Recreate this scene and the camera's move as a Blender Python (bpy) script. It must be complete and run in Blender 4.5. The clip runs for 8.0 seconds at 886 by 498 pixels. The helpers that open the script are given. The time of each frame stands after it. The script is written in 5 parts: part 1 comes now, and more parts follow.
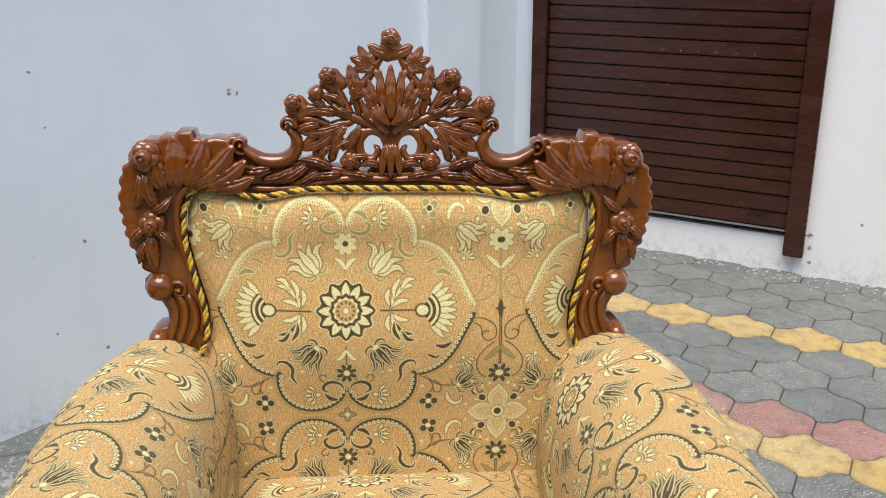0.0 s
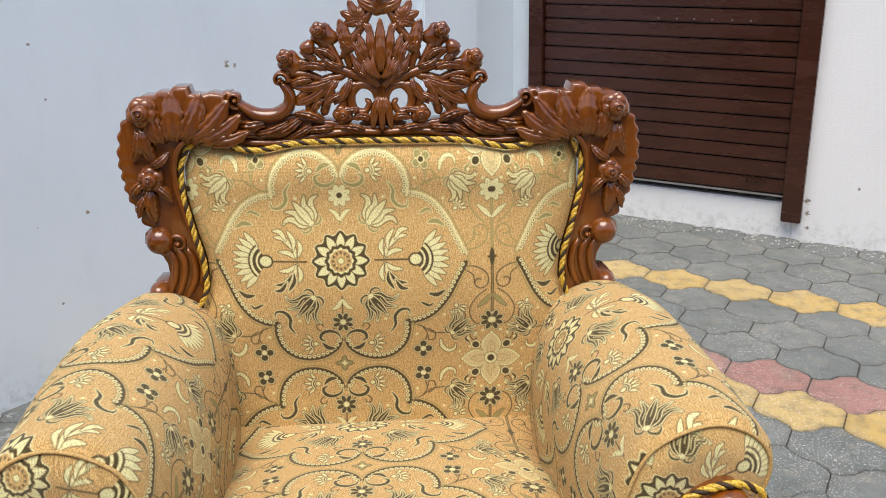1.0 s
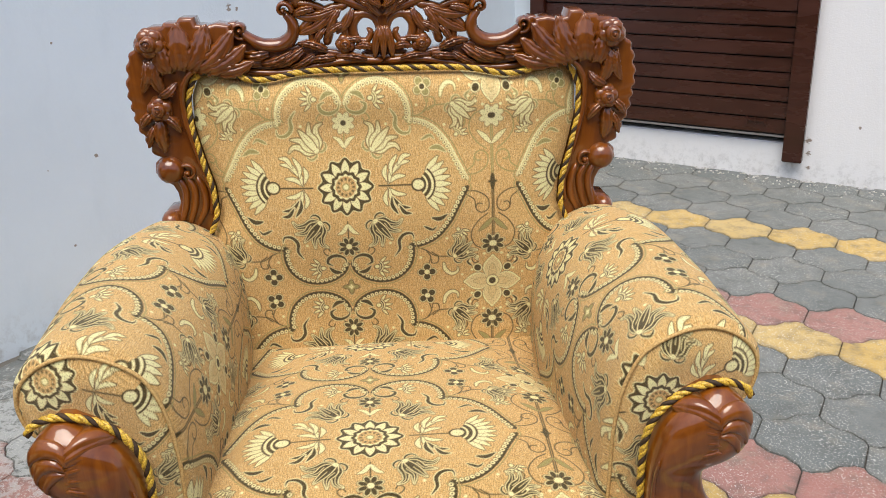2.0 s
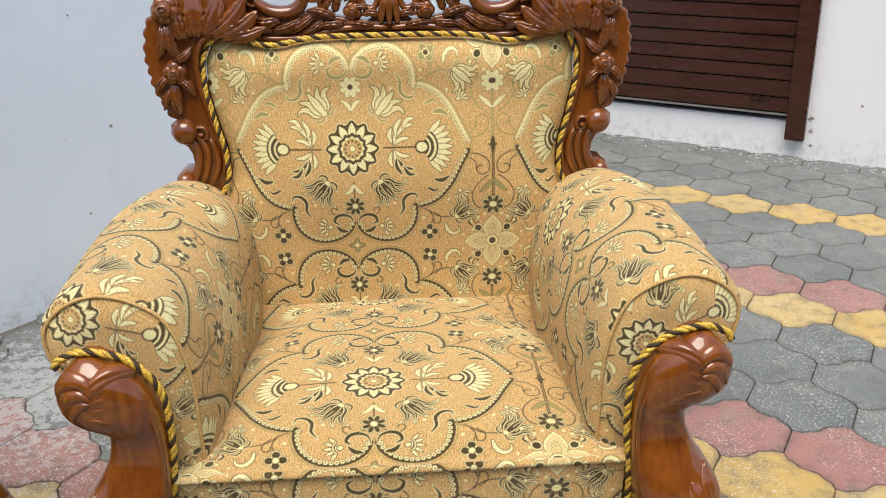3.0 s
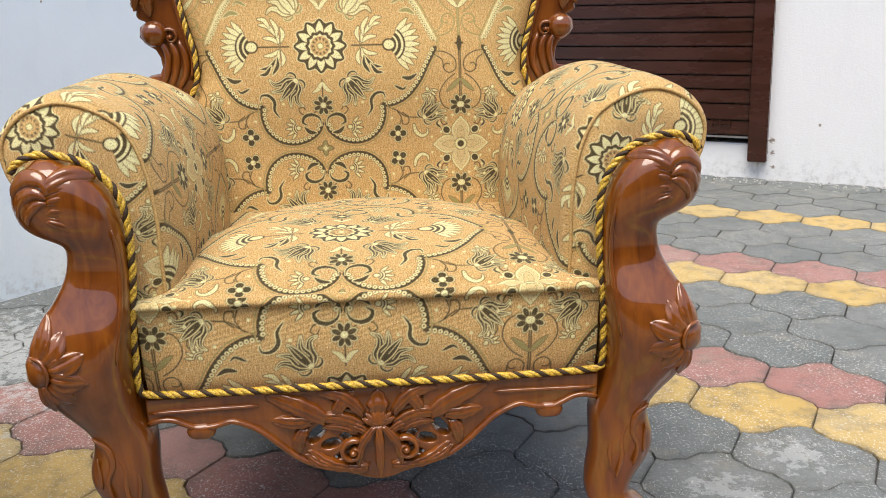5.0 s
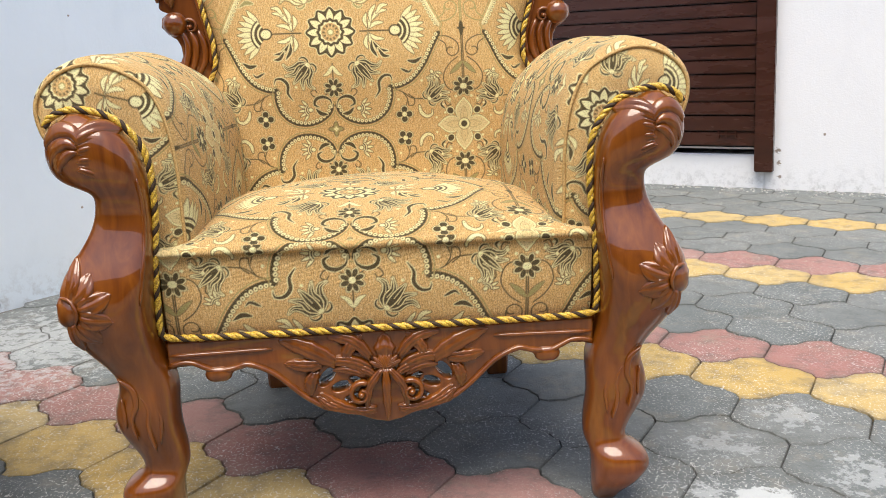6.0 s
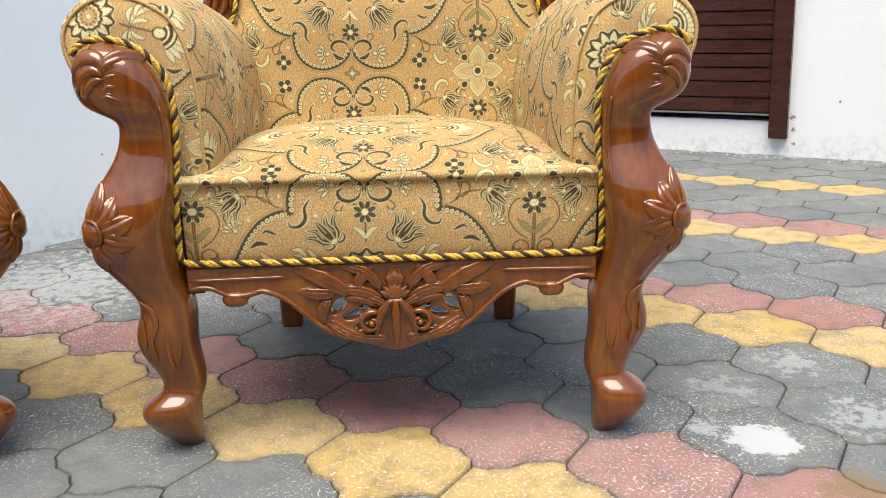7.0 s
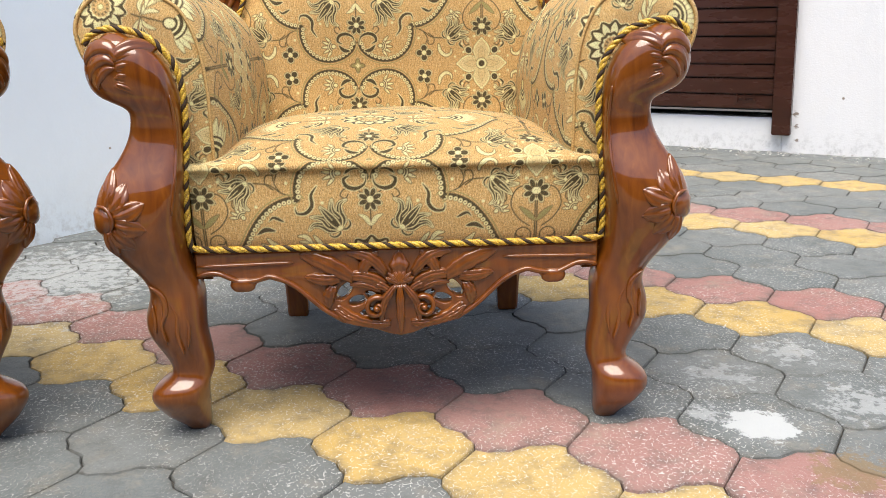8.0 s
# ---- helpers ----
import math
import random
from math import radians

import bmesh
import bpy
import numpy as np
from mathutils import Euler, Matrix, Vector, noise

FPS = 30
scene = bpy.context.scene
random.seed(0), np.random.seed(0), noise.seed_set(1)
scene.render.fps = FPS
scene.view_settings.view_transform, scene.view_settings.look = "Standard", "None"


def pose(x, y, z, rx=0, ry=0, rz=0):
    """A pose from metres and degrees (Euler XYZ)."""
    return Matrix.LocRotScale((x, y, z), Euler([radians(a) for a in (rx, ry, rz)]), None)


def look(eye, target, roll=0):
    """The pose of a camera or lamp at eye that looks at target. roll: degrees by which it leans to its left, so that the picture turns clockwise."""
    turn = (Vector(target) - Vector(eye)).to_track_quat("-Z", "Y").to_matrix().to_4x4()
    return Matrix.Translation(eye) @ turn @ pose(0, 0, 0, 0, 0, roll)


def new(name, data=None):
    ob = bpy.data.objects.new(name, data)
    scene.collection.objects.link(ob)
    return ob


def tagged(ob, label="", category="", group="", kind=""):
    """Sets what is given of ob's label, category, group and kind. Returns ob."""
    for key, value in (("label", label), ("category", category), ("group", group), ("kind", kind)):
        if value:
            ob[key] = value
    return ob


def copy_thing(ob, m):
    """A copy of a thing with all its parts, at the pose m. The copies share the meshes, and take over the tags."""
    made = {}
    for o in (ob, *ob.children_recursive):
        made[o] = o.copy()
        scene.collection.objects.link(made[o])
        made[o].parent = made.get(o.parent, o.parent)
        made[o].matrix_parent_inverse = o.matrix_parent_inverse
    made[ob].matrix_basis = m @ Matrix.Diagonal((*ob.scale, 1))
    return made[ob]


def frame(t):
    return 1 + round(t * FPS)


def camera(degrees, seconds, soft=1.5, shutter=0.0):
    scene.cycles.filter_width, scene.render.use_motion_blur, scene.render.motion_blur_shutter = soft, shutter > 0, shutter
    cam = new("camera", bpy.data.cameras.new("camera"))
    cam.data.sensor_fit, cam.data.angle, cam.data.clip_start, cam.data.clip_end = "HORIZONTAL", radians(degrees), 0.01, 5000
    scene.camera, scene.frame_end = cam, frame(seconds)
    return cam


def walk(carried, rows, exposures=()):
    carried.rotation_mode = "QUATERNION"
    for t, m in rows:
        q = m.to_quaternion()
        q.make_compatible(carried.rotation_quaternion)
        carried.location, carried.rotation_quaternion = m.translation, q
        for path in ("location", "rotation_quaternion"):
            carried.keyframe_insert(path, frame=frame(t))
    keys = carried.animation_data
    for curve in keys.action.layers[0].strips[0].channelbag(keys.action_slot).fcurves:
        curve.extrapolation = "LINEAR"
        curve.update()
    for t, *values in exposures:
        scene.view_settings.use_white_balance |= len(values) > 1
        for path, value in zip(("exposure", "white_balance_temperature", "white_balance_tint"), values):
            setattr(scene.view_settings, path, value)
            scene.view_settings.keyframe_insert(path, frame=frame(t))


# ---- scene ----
cam = camera(54.34, 8.0, soft=0.9)
PATH = [
    (0, (-0.0298, -0.8136, 1.2895), (0.1365, 1.0861, 0.6866), 1.09),
    (0.5, (-0.0171, -0.8365, 1.2678), (0.1349, 1.0659, 0.6694), 0.43),
    (1, (-0.0113, -0.8668, 1.2451), (0.1424, 1.0224, 0.6069), 0.02),
    (1.5, (-0.0184, -0.8983, 1.2298), (0.1377, 0.9755, 0.5482), -0.36),
    (2, (-0.0118, -0.9310, 1.2100), (0.1268, 0.9242, 0.4759), -0.83),
    (3.5, (-0.0066, -1.0317, 1.1802), (0.1074, 0.8114, 0.4123), -0.58),
    (4, (-0.0127, -1.0274, 1.1252), (0.1473, 0.8266, 0.3923), -0.08),
    (4.5, (-0.0101, -1.0767, 0.9586), (0.1640, 0.8138, 0.3294), -0.69),
    (4.7, (-0.0133, -1.1040, 0.8926), (0.1741, 0.7974, 0.3014), -0.88),
    (5.8, (-0.0103, -1.2080, 0.7116), (0.1545, 0.7406, 0.2926), -2.15),
    (6, (-0.0031, -1.2422, 0.7067), (0.1489, 0.7028, 0.2665), -2.10),
    (6.5, (0.0020, -1.2771, 0.6852), (0.1273, 0.6619, 0.2112), -1.36),
    (7, (-0.0030, -1.2981, 0.6632), (0.1154, 0.6333, 0.1577), -1.04),
    (7.5, (-0.0047, -1.3225, 0.6526), (0.1077, 0.6090, 0.1459), -1.06),
    (8, (-0.0038, -1.3282, 0.6509), (0.1041, 0.6035, 0.1439), -0.98),
]
EXPOSURES = [(0.0, -0.22), (2.0, -0.20), (4.5, -0.06), (6.5, 0.14), (8.0, 0.17)]
walk(cam, [(t, look(eye, target, roll)) for t, eye, target, roll in PATH], EXPOSURES)

# ---- light ----
world = bpy.data.worlds.new("sky")
scene.world = world
world.use_nodes = True
wn, wl = world.node_tree.nodes, world.node_tree.links
wn.clear()
sky = wn.new("ShaderNodeTexSky")
sky.sky_type = "NISHITA"
sky.sun_disc = False
sky.sun_elevation = radians(71)
sky.sun_rotation = radians(193)
sky.air_density, sky.dust_density, sky.ozone_density = 1.0, 2.4, 1.2
back = wn.new("ShaderNodeBackground")
back.inputs["Strength"].default_value = 0.21
wout = wn.new("ShaderNodeOutputWorld")
wl.new(sky.outputs[0], back.inputs[0])
wl.new(back.outputs[0], wout.inputs[0])
sun = new("sun", bpy.data.lights.new("sun", "SUN"))
sun.data.energy, sun.data.angle, sun.data.color = 4.25, radians(48), (1.0, 0.94, 0.84)
sun.matrix_world = look((-0.5, -1.8, 5.4), (0, 0, 0))


# ---- materials ----
class Nodes:
    """A small writer of node trees."""

    def __init__(self, name):
        self.mat = bpy.data.materials.new(name)
        self.mat.use_nodes = True
        self.t = self.mat.node_tree
        self.n = self.t.nodes
        self.b = self.n["Principled BSDF"]

    def put(self, socket, value):
        if isinstance(value, bpy.types.NodeSocket):
            self.t.links.new(value, socket)
        elif isinstance(value, (tuple, list)) and len(value) == 3 and socket.type == "RGBA":
            socket.default_value = (*value, 1)
        else:
            socket.default_value = value

    def set(self, **values):
        for k, v in values.items():
            self.put(self.b.inputs[k.replace("_", " ")], v)
        return self

    def coords(self, kind="Object"):
        return self.n.new("ShaderNodeTexCoord").outputs[kind]

    def place(self):
        return self.n.new("ShaderNodeNewGeometry").outputs["Position"]

    def rand(self):
        return self.n.new("ShaderNodeObjectInfo").outputs["Random"]

    def scale(self, vec, s, loc=(0, 0, 0)):
        m = self.n.new("ShaderNodeMapping")
        self.put(m.inputs[0], vec)
        m.inputs["Scale"].default_value = s
        m.inputs["Location"].default_value = loc
        return m.outputs[0]

    def noise(self, vec, scale, detail=4, rough=0.55, warp=0.0):
        x = self.n.new("ShaderNodeTexNoise")
        self.put(x.inputs["Vector"], vec)
        x.inputs["Scale"].default_value, x.inputs["Detail"].default_value = scale, detail
        x.inputs["Roughness"].default_value, x.inputs["Distortion"].default_value = rough, warp
        return x.outputs["Fac"]

    def voronoi(self, vec, scale, feature="F1", out="Distance"):
        x = self.n.new("ShaderNodeTexVoronoi")
        x.feature = feature
        self.put(x.inputs["Vector"], vec)
        x.inputs["Scale"].default_value = scale
        return x.outputs[out]

    def wave(self, vec, scale, warp=3.0, axis="X"):
        x = self.n.new("ShaderNodeTexWave")
        x.bands_direction = axis
        self.put(x.inputs["Vector"], vec)
        x.inputs["Scale"].default_value, x.inputs["Distortion"].default_value, x.inputs["Detail"].default_value = scale, warp, 3
        return x.outputs["Fac"]

    def math(self, op, a, b=0.0, clamp=False):
        x = self.n.new("ShaderNodeMath")
        x.operation, x.use_clamp = op, clamp
        self.put(x.inputs[0], a)
        self.put(x.inputs[1], b)
        return x.outputs[0]

    def ramp(self, fac, stops):
        x = self.n.new("ShaderNodeValToRGB")
        self.put(x.inputs[0], fac)
        e = x.color_ramp.elements
        while len(e) < len(stops):
            e.new(0.5)
        for el, (p, c) in zip(e, stops):
            el.position = p
            el.color = (*c, 1) if isinstance(c, tuple) else (c, c, c, 1)
        return x.outputs[0]

    def mix(self, fac, a, b, kind="MIX"):
        x = self.n.new("ShaderNodeMix")
        x.data_type, x.blend_type = "RGBA", kind
        self.put(x.inputs[0], fac)
        self.put(x.inputs[6], a)
        self.put(x.inputs[7], b)
        return x.outputs[2]

    def bump(self, height, strength=0.3, dist=0.002):
        x = self.n.new("ShaderNodeBump")
        x.inputs["Strength"].default_value, x.inputs["Distance"].default_value = strength, dist
        self.put(x.inputs["Height"], height)
        self.put(self.b.inputs["Normal"], x.outputs[0])
        return self


def wood_material():
    k = Nodes("varnished_wood")
    p = k.coords("Object")
    grain = k.noise(k.scale(p, (38, 38, 5)), 1.0, 5, 0.6, 1.2)
    fine = k.noise(k.scale(p, (260, 260, 30)), 1.0, 3, 0.6)
    blotch = k.noise(p, 9.0, 3, 0.5)
    c = k.ramp(grain, [(0.25, (0.082, 0.0185, 0.0013)), (0.5, (0.170, 0.044, 0.0030)), (0.75, (0.270, 0.080, 0.0056))])
    c = k.mix(k.math("MULTIPLY", fine, 0.25), c, (0.05, 0.0105, 0.002))
    c = k.mix(k.ramp(blotch, [(0.35, 0.0), (0.75, 0.45)]), c, (0.27, 0.080, 0.0064))
    k.set(Base_Color=c, Roughness=k.ramp(blotch, [(0.3, 0.30), (0.8, 0.46)]), IOR=1.45, Specular_IOR_Level=0.2, Coat_Weight=1.0, Coat_Roughness=0.018, Coat_IOR=1.62)
    return k.bump(k.math("ADD", k.math("MULTIPLY", blotch, 0.6), k.math("MULTIPLY", fine, 0.10)), 0.16, 0.002).mat


def fabric_material():
    k = Nodes("brocade_fabric")
    a = k.n.new("ShaderNodeVertexColor")
    a.layer_name = "weave"
    sep = k.n.new("ShaderNodeSeparateColor")
    k.put(sep.inputs[0], a.outputs["Color"])
    uv = k.coords("UV")
    slub = k.noise(k.scale(uv, (1500, 70, 1)), 1.0, 3, 0.65)
    soft = k.noise(k.scale(uv, (9, 9, 1)), 1.0, 3, 0.5)
    thread = k.wave(uv, 260, 1.0, "Y")
    ground = k.ramp(slub, [(0.32, (0.44, 0.20, 0.048)), (0.5, (0.82, 0.51, 0.175)), (0.68, (0.98, 0.80, 0.43))])
    tuft = k.noise(k.scale(uv, (520, 300, 1)), 1.0, 2, 0.6)
    ground = k.mix(k.ramp(tuft, [(0.38, 0.55), (0.58, 0.0)]), ground, (0.40, 0.20, 0.05))
    ground = k.mix(k.ramp(soft, [(0.3, 0.0), (0.8, 0.35)]), ground, (0.82, 0.54, 0.19))
    cream = k.mix(k.math("MULTIPLY", slub, 0.5), (0.97, 0.93, 0.50), (0.74, 0.64, 0.27))
    dark = k.mix(k.math("MULTIPLY", slub, 0.45), (0.044, 0.031, 0.004), (0.110, 0.078, 0.015))
    sage = k.mix(k.math("MULTIPLY", slub, 0.5), (0.43, 0.37, 0.12), (0.27, 0.22, 0.07))
    c = k.mix(sep.outputs[2], ground, sage)
    c = k.mix(sep.outputs[0], c, dark)
    c = k.mix(sep.outputs[1], c, cream)
    # loose pile: dark pits and bright ends all over the cloth
    pile = k.noise(k.scale(uv, (430, 360, 1)), 1.0, 3, 0.7)
    c = k.mix(k.ramp(pile, [(0.34, 0.58), (0.48, 0.0)]), c, (0.24, 0.130, 0.034))
    c = k.mix(k.ramp(pile, [(0.56, 0.0), (0.72, 0.24)]), c, (0.96, 0.84, 0.52))
    k.set(Base_Color=c, Roughness=0.62, Sheen_Weight=0.12, Sheen_Roughness=0.28, Sheen_Tint=(1.0, 0.95, 0.80), Specular_IOR_Level=0.4)
    h = k.math("ADD", k.math("MULTIPLY", slub, 0.8), k.math("MULTIPLY", thread, 0.5))
    h = k.math("ADD", h, k.math("MULTIPLY", sep.outputs[0], -0.5))
    return k.bump(h, 0.75, 0.0020).mat


def cord_material(name, a, b, rough):
    k = Nodes(name)
    p = k.coords("Object")
    c = k.mix(k.ramp(k.noise(p, 420.0, 3), [(0.38, 0.0), (0.62, 1.0)]), a, b)
    k.set(Base_Color=c, Roughness=rough)
    return k.bump(k.noise(p, 900.0, 2), 0.5, 0.001).mat


def paver_material(name, a, b, worn):
    """Cast concrete paver: squiggled face, dust, whitewash splashes and fine speckle."""
    k = Nodes(name)
    p = k.place()
    big = k.noise(p, 5.0, 5, 0.6)
    fine = k.noise(p, 190.0, 4, 0.7)
    c = k.mix(k.ramp(big, [(0.3, 0.0), (0.7, 1.0)]), a, b)
    c = k.mix(k.math("MULTIPLY", k.rand(), 0.45), c, worn)
    c = k.mix(k.ramp(fine, [(0.4, 0.0), (0.75, 0.5)]), c, worn)
    # trodden dark patches and brown dust
    mottle = k.noise(p, 16.0, 6, 0.7)
    c = k.mix(k.ramp(mottle, [(0.34, 0.5), (0.52, 0.0)]), c, (0.082, 0.085, 0.080))
    c = k.mix(k.ramp(k.noise(p, 9.0, 6, 0.75), [(0.52, 0.0), (0.72, 0.5)]), c, (0.30, 0.265, 0.20))
    rim = k.n.new("ShaderNodeAttribute")
    rim.attribute_name = "rim"
    grime = k.math("MULTIPLY", k.math("POWER", rim.outputs["Fac"], 1.6), k.ramp(k.noise(p, 38.0, 5, 0.7), [(0.36, 0.08), (0.6, 0.55)]))
    c = k.mix(grime, c, (0.095, 0.092, 0.08))
    # short raised strokes, light with dust
    warp = k.mix(0.035, p, k.n.new("ShaderNodeTexNoise").outputs["Color"], "ADD")
    cells = k.voronoi(k.scale(warp, (1.0, 0.55, 1.0)), 120.0, "DISTANCE_TO_EDGE")
    stroke = k.ramp(cells, [(0.02, 1.0), (0.07, 0.0)])
    patch = k.ramp(k.noise(p, 3.1, 3, 0.5), [(0.38, 0.0), (0.56, 1.0)])
    crumbs = k.ramp(k.noise(p, 160.0, 2, 0.4), [(0.50, 0.0), (0.58, 1.0)])
    mask = k.math("MULTIPLY", k.math("MULTIPLY", stroke, crumbs), patch)
    c = k.mix(k.math("MULTIPLY", mask, 0.6), c, (0.72, 0.71, 0.67))
    speck = k.ramp(k.voronoi(p, 55.0), [(0.06, 1.0), (0.11, 0.0)])
    gate = k.ramp(k.noise(p, 7.0, 2), [(0.57, 0.0), (0.66, 0.45)])
    c = k.mix(k.math("MULTIPLY", speck, gate), c, (0.66, 0.66, 0.63))
    # whitewash drips near the left wall and the splashes beside the chair
    for x, y, r, s in ((0.590, -0.058, 0.062, 1.0), (0.78, 0.255, 0.11, 0.45), (0.51, 0.0, 0.07, 0.6), (0.60, 0.16, 0.11, 0.4), (0.80, 0.0, 0.14, 0.5), (-0.90, 1.0, 0.60, 0.55), (-0.55, 1.5, 0.5, 0.45)):
        d = k.n.new("ShaderNodeVectorMath")
        d.operation = "DISTANCE"
        k.put(d.inputs[0], p)
        d.inputs[1].default_value = (x, y, 0)
        ragged = k.math("ADD", k.math("DIVIDE", d.outputs["Value"], r), k.math("MULTIPLY", k.math("SUBTRACT", k.noise(p, 34.0 if s < 1 else 30.0, 6, 0.72), 0.5), 4.2 if s < 1 else 1.9))
        c = k.mix(k.ramp(ragged, [(0.22 if s < 1 else 0.8, s), (0.5 if s < 1 else 0.95, 0.0)]), c, (0.44, 0.455, 0.45))
    d = k.n.new("ShaderNodeVectorMath")
    d.operation = "DISTANCE"
    k.put(d.inputs[0], p)
    d.inputs[1].default_value = (0.66, -0.215, 0)
    earth = k.math("ADD", k.math("DIVIDE", d.outputs["Value"], 0.09), k.math("MULTIPLY", k.math("SUBTRACT", k.noise(p, 40.0, 5, 0.7), 0.5), 3.0))
    c = k.mix(k.ramp(earth, [(0.4, 0.75), (0.75, 0.0)]), c, (0.22, 0.15, 0.075))
    k.set(Base_Color=c, Roughness=0.78, Specular_IOR_Level=0.35)
    h = k.math("ADD", k.math("MULTIPLY", fine, 0.6), k.math("MULTIPLY", stroke, 0.5))
    return k.bump(k.math("ADD", h, k.math("MULTIPLY", mottle, 2.0)), 0.6, 0.0024).mat


SCUFFS = ((-0.501, 2.155, 0.906, 0.015), (-0.480, 2.179, 0.898, 0.010), (-0.950, 1.643, 1.021, 0.008), (-0.932, 1.660, 0.867, 0.007), (-0.981, 1.593, 0.509, 0.006), (-0.952, 1.620, 0.262, 0.007), (-0.876, 1.714, 0.519, 0.008), (-0.848, 1.736, 0.169, 0.010), (1.968, 2.812, 0.190, 0.022), (1.972, 2.810, 0.130, 0.018), (1.980, 2.806, 0.060, 0.014), (2.138, 2.696, 0.271, 0.009))


def plaster_material(name, tint, stain, amount):
    k = Nodes(name)
    p = k.place()
    big = k.noise(p, 1.7, 5, 0.6)
    mid = k.noise(k.scale(p, (6, 6, 2.2)), 1.0, 6, 0.65)
    fine = k.noise(p, 120.0, 3, 0.6)
    c = k.mix(k.ramp(big, [(0.3, 0.0), (0.75, amount)]), tint, stain)
    c = k.mix(k.ramp(mid, [(0.56, 0.0), (0.8, amount)]), c, stain)
    chips = k.ramp(k.noise(p, 14.0, 6, 0.75), [(0.73, 0.0), (0.77, 0.5)])
    c = k.mix(chips, c, (0.50, 0.49, 0.46))
    # grime splashed up from the paving
    sep = k.n.new("ShaderNodeSeparateXYZ")
    k.put(sep.inputs[0], p)
    low = k.math("SUBTRACT", 1.0, k.math("MULTIPLY", sep.outputs[2], 7.0), True)
    dirt = k.math("MULTIPLY", low, k.ramp(k.noise(p, 30.0, 6, 0.75), [(0.48, 0.0), (0.70, 0.6)]))
    c = k.mix(dirt, c, (0.36, 0.35, 0.33))
    for x, y, z, r in SCUFFS:
        d = k.n.new("ShaderNodeVectorMath")
        d.operation = "DISTANCE"
        k.put(d.inputs[0], p)
        d.inputs[1].default_value = (x, y, z)
        ragged = k.math("ADD", k.math("DIVIDE", d.outputs["Value"], r), k.math("MULTIPLY", k.math("SUBTRACT", k.noise(k.scale(p, (1, 1, 2.2)), 45.0, 5, 0.7), 0.5), 3.0))
        c = k.mix(k.ramp(ragged, [(0.35, 0.9), (0.7, 0.0)]), c, (0.26, 0.20, 0.15))
    k.set(Base_Color=c, Roughness=0.85, Specular_IOR_Level=0.2)
    h = k.math("ADD", k.math("MULTIPLY", mid, 1.2), k.math("MULTIPLY", fine, 0.25))
    return k.bump(h, 0.55, 0.006).mat


def painted_steel():
    k = Nodes("brown_painted_steel")
    p = k.place()
    b = k.noise(k.scale(p, (3, 3, 14)), 1.0, 5, 0.6)
    c = k.mix(k.ramp(b, [(0.3, 0.0), (0.75, 1.0)]), (0.034, 0.0088, 0.0046), (0.060, 0.0165, 0.0085))
    chip = k.ramp(k.noise(p, 33.0, 5, 0.8), [(0.74, 0.0), (0.78, 0.5)])
    c = k.mix(chip, c, (0.25, 0.18, 0.14))
    k.set(Base_Color=c, Roughness=k.ramp(b, [(0.3, 0.20), (0.8, 0.38)]))
    return k.bump(b, 0.25, 0.006).mat


def plain(name, colour, rough=0.6, metal=0.0):
    k = Nodes(name)
    v = k.noise(k.place(), 40.0, 4)
    k.set(Base_Color=k.mix(k.math("MULTIPLY", v, 0.5), colour, tuple(c * 0.6 for c in colour)), Roughness=rough, Metallic=metal)
    return k.mat


WOOD = wood_material()
FABRIC = fabric_material()
GOLD = cord_material("gold_cord", (0.78, 0.53, 0.065), (0.38, 0.20, 0.018), 0.32)
UMBER = cord_material("umber_cord", (0.022, 0.011, 0.003), (0.055, 0.026, 0.006), 0.7)
YELLOW = paver_material("yellow_paver", (0.43, 0.275, 0.062), (0.53, 0.36, 0.115), (0.46, 0.38, 0.22))
RED = paver_material("red_paver", (0.255, 0.105, 0.088), (0.32, 0.15, 0.13), (0.36, 0.24, 0.21))
GREY = paver_material("grey_paver", (0.096, 0.112, 0.113), (0.152, 0.165, 0.161), (0.210, 0.216, 0.206))
SAND = plain("joint_sand", (0.13, 0.12, 0.105), 0.95)
# left-hand walls are tinted bluer, the gate wall a warmer white
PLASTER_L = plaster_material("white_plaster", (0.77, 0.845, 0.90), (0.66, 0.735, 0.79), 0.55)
PLASTER_R = plaster_material("warm_white_plaster", (0.88, 0.87, 0.86), (0.80, 0.795, 0.79), 0.5)
STEEL = painted_steel()
BARE = plain("dull_steel", (0.30, 0.29, 0.28), 0.5, 0.6)
# near-black colour that stands in for shade behind and between the gate's slats
GAP_SHADE = plain("gap_shade", (0.01, 0.009, 0.008), 0.9)


# ---- mesh helpers ----
def mesh_of(name, verts, faces, smooth=True):
    me = bpy.data.meshes.new(name)
    me.from_pydata([tuple(map(float, v)) for v in verts], [], faces)
    me.update()
    bm = bmesh.new()
    bm.from_mesh(me)
    bmesh.ops.recalc_face_normals(bm, faces=bm.faces)
    bm.to_mesh(me)
    bm.free()
    if smooth:
        me.shade_smooth()
    return me


def part(name, me, material, parent=None, label="", at=None):
    ob = new(name, me)
    if material and not me.materials:
        me.materials.append(material)
    if parent is not None:
        ob.parent = parent
    if at is not None:
        ob.matrix_basis = at
    if label:
        ob["label"] = label
    return ob


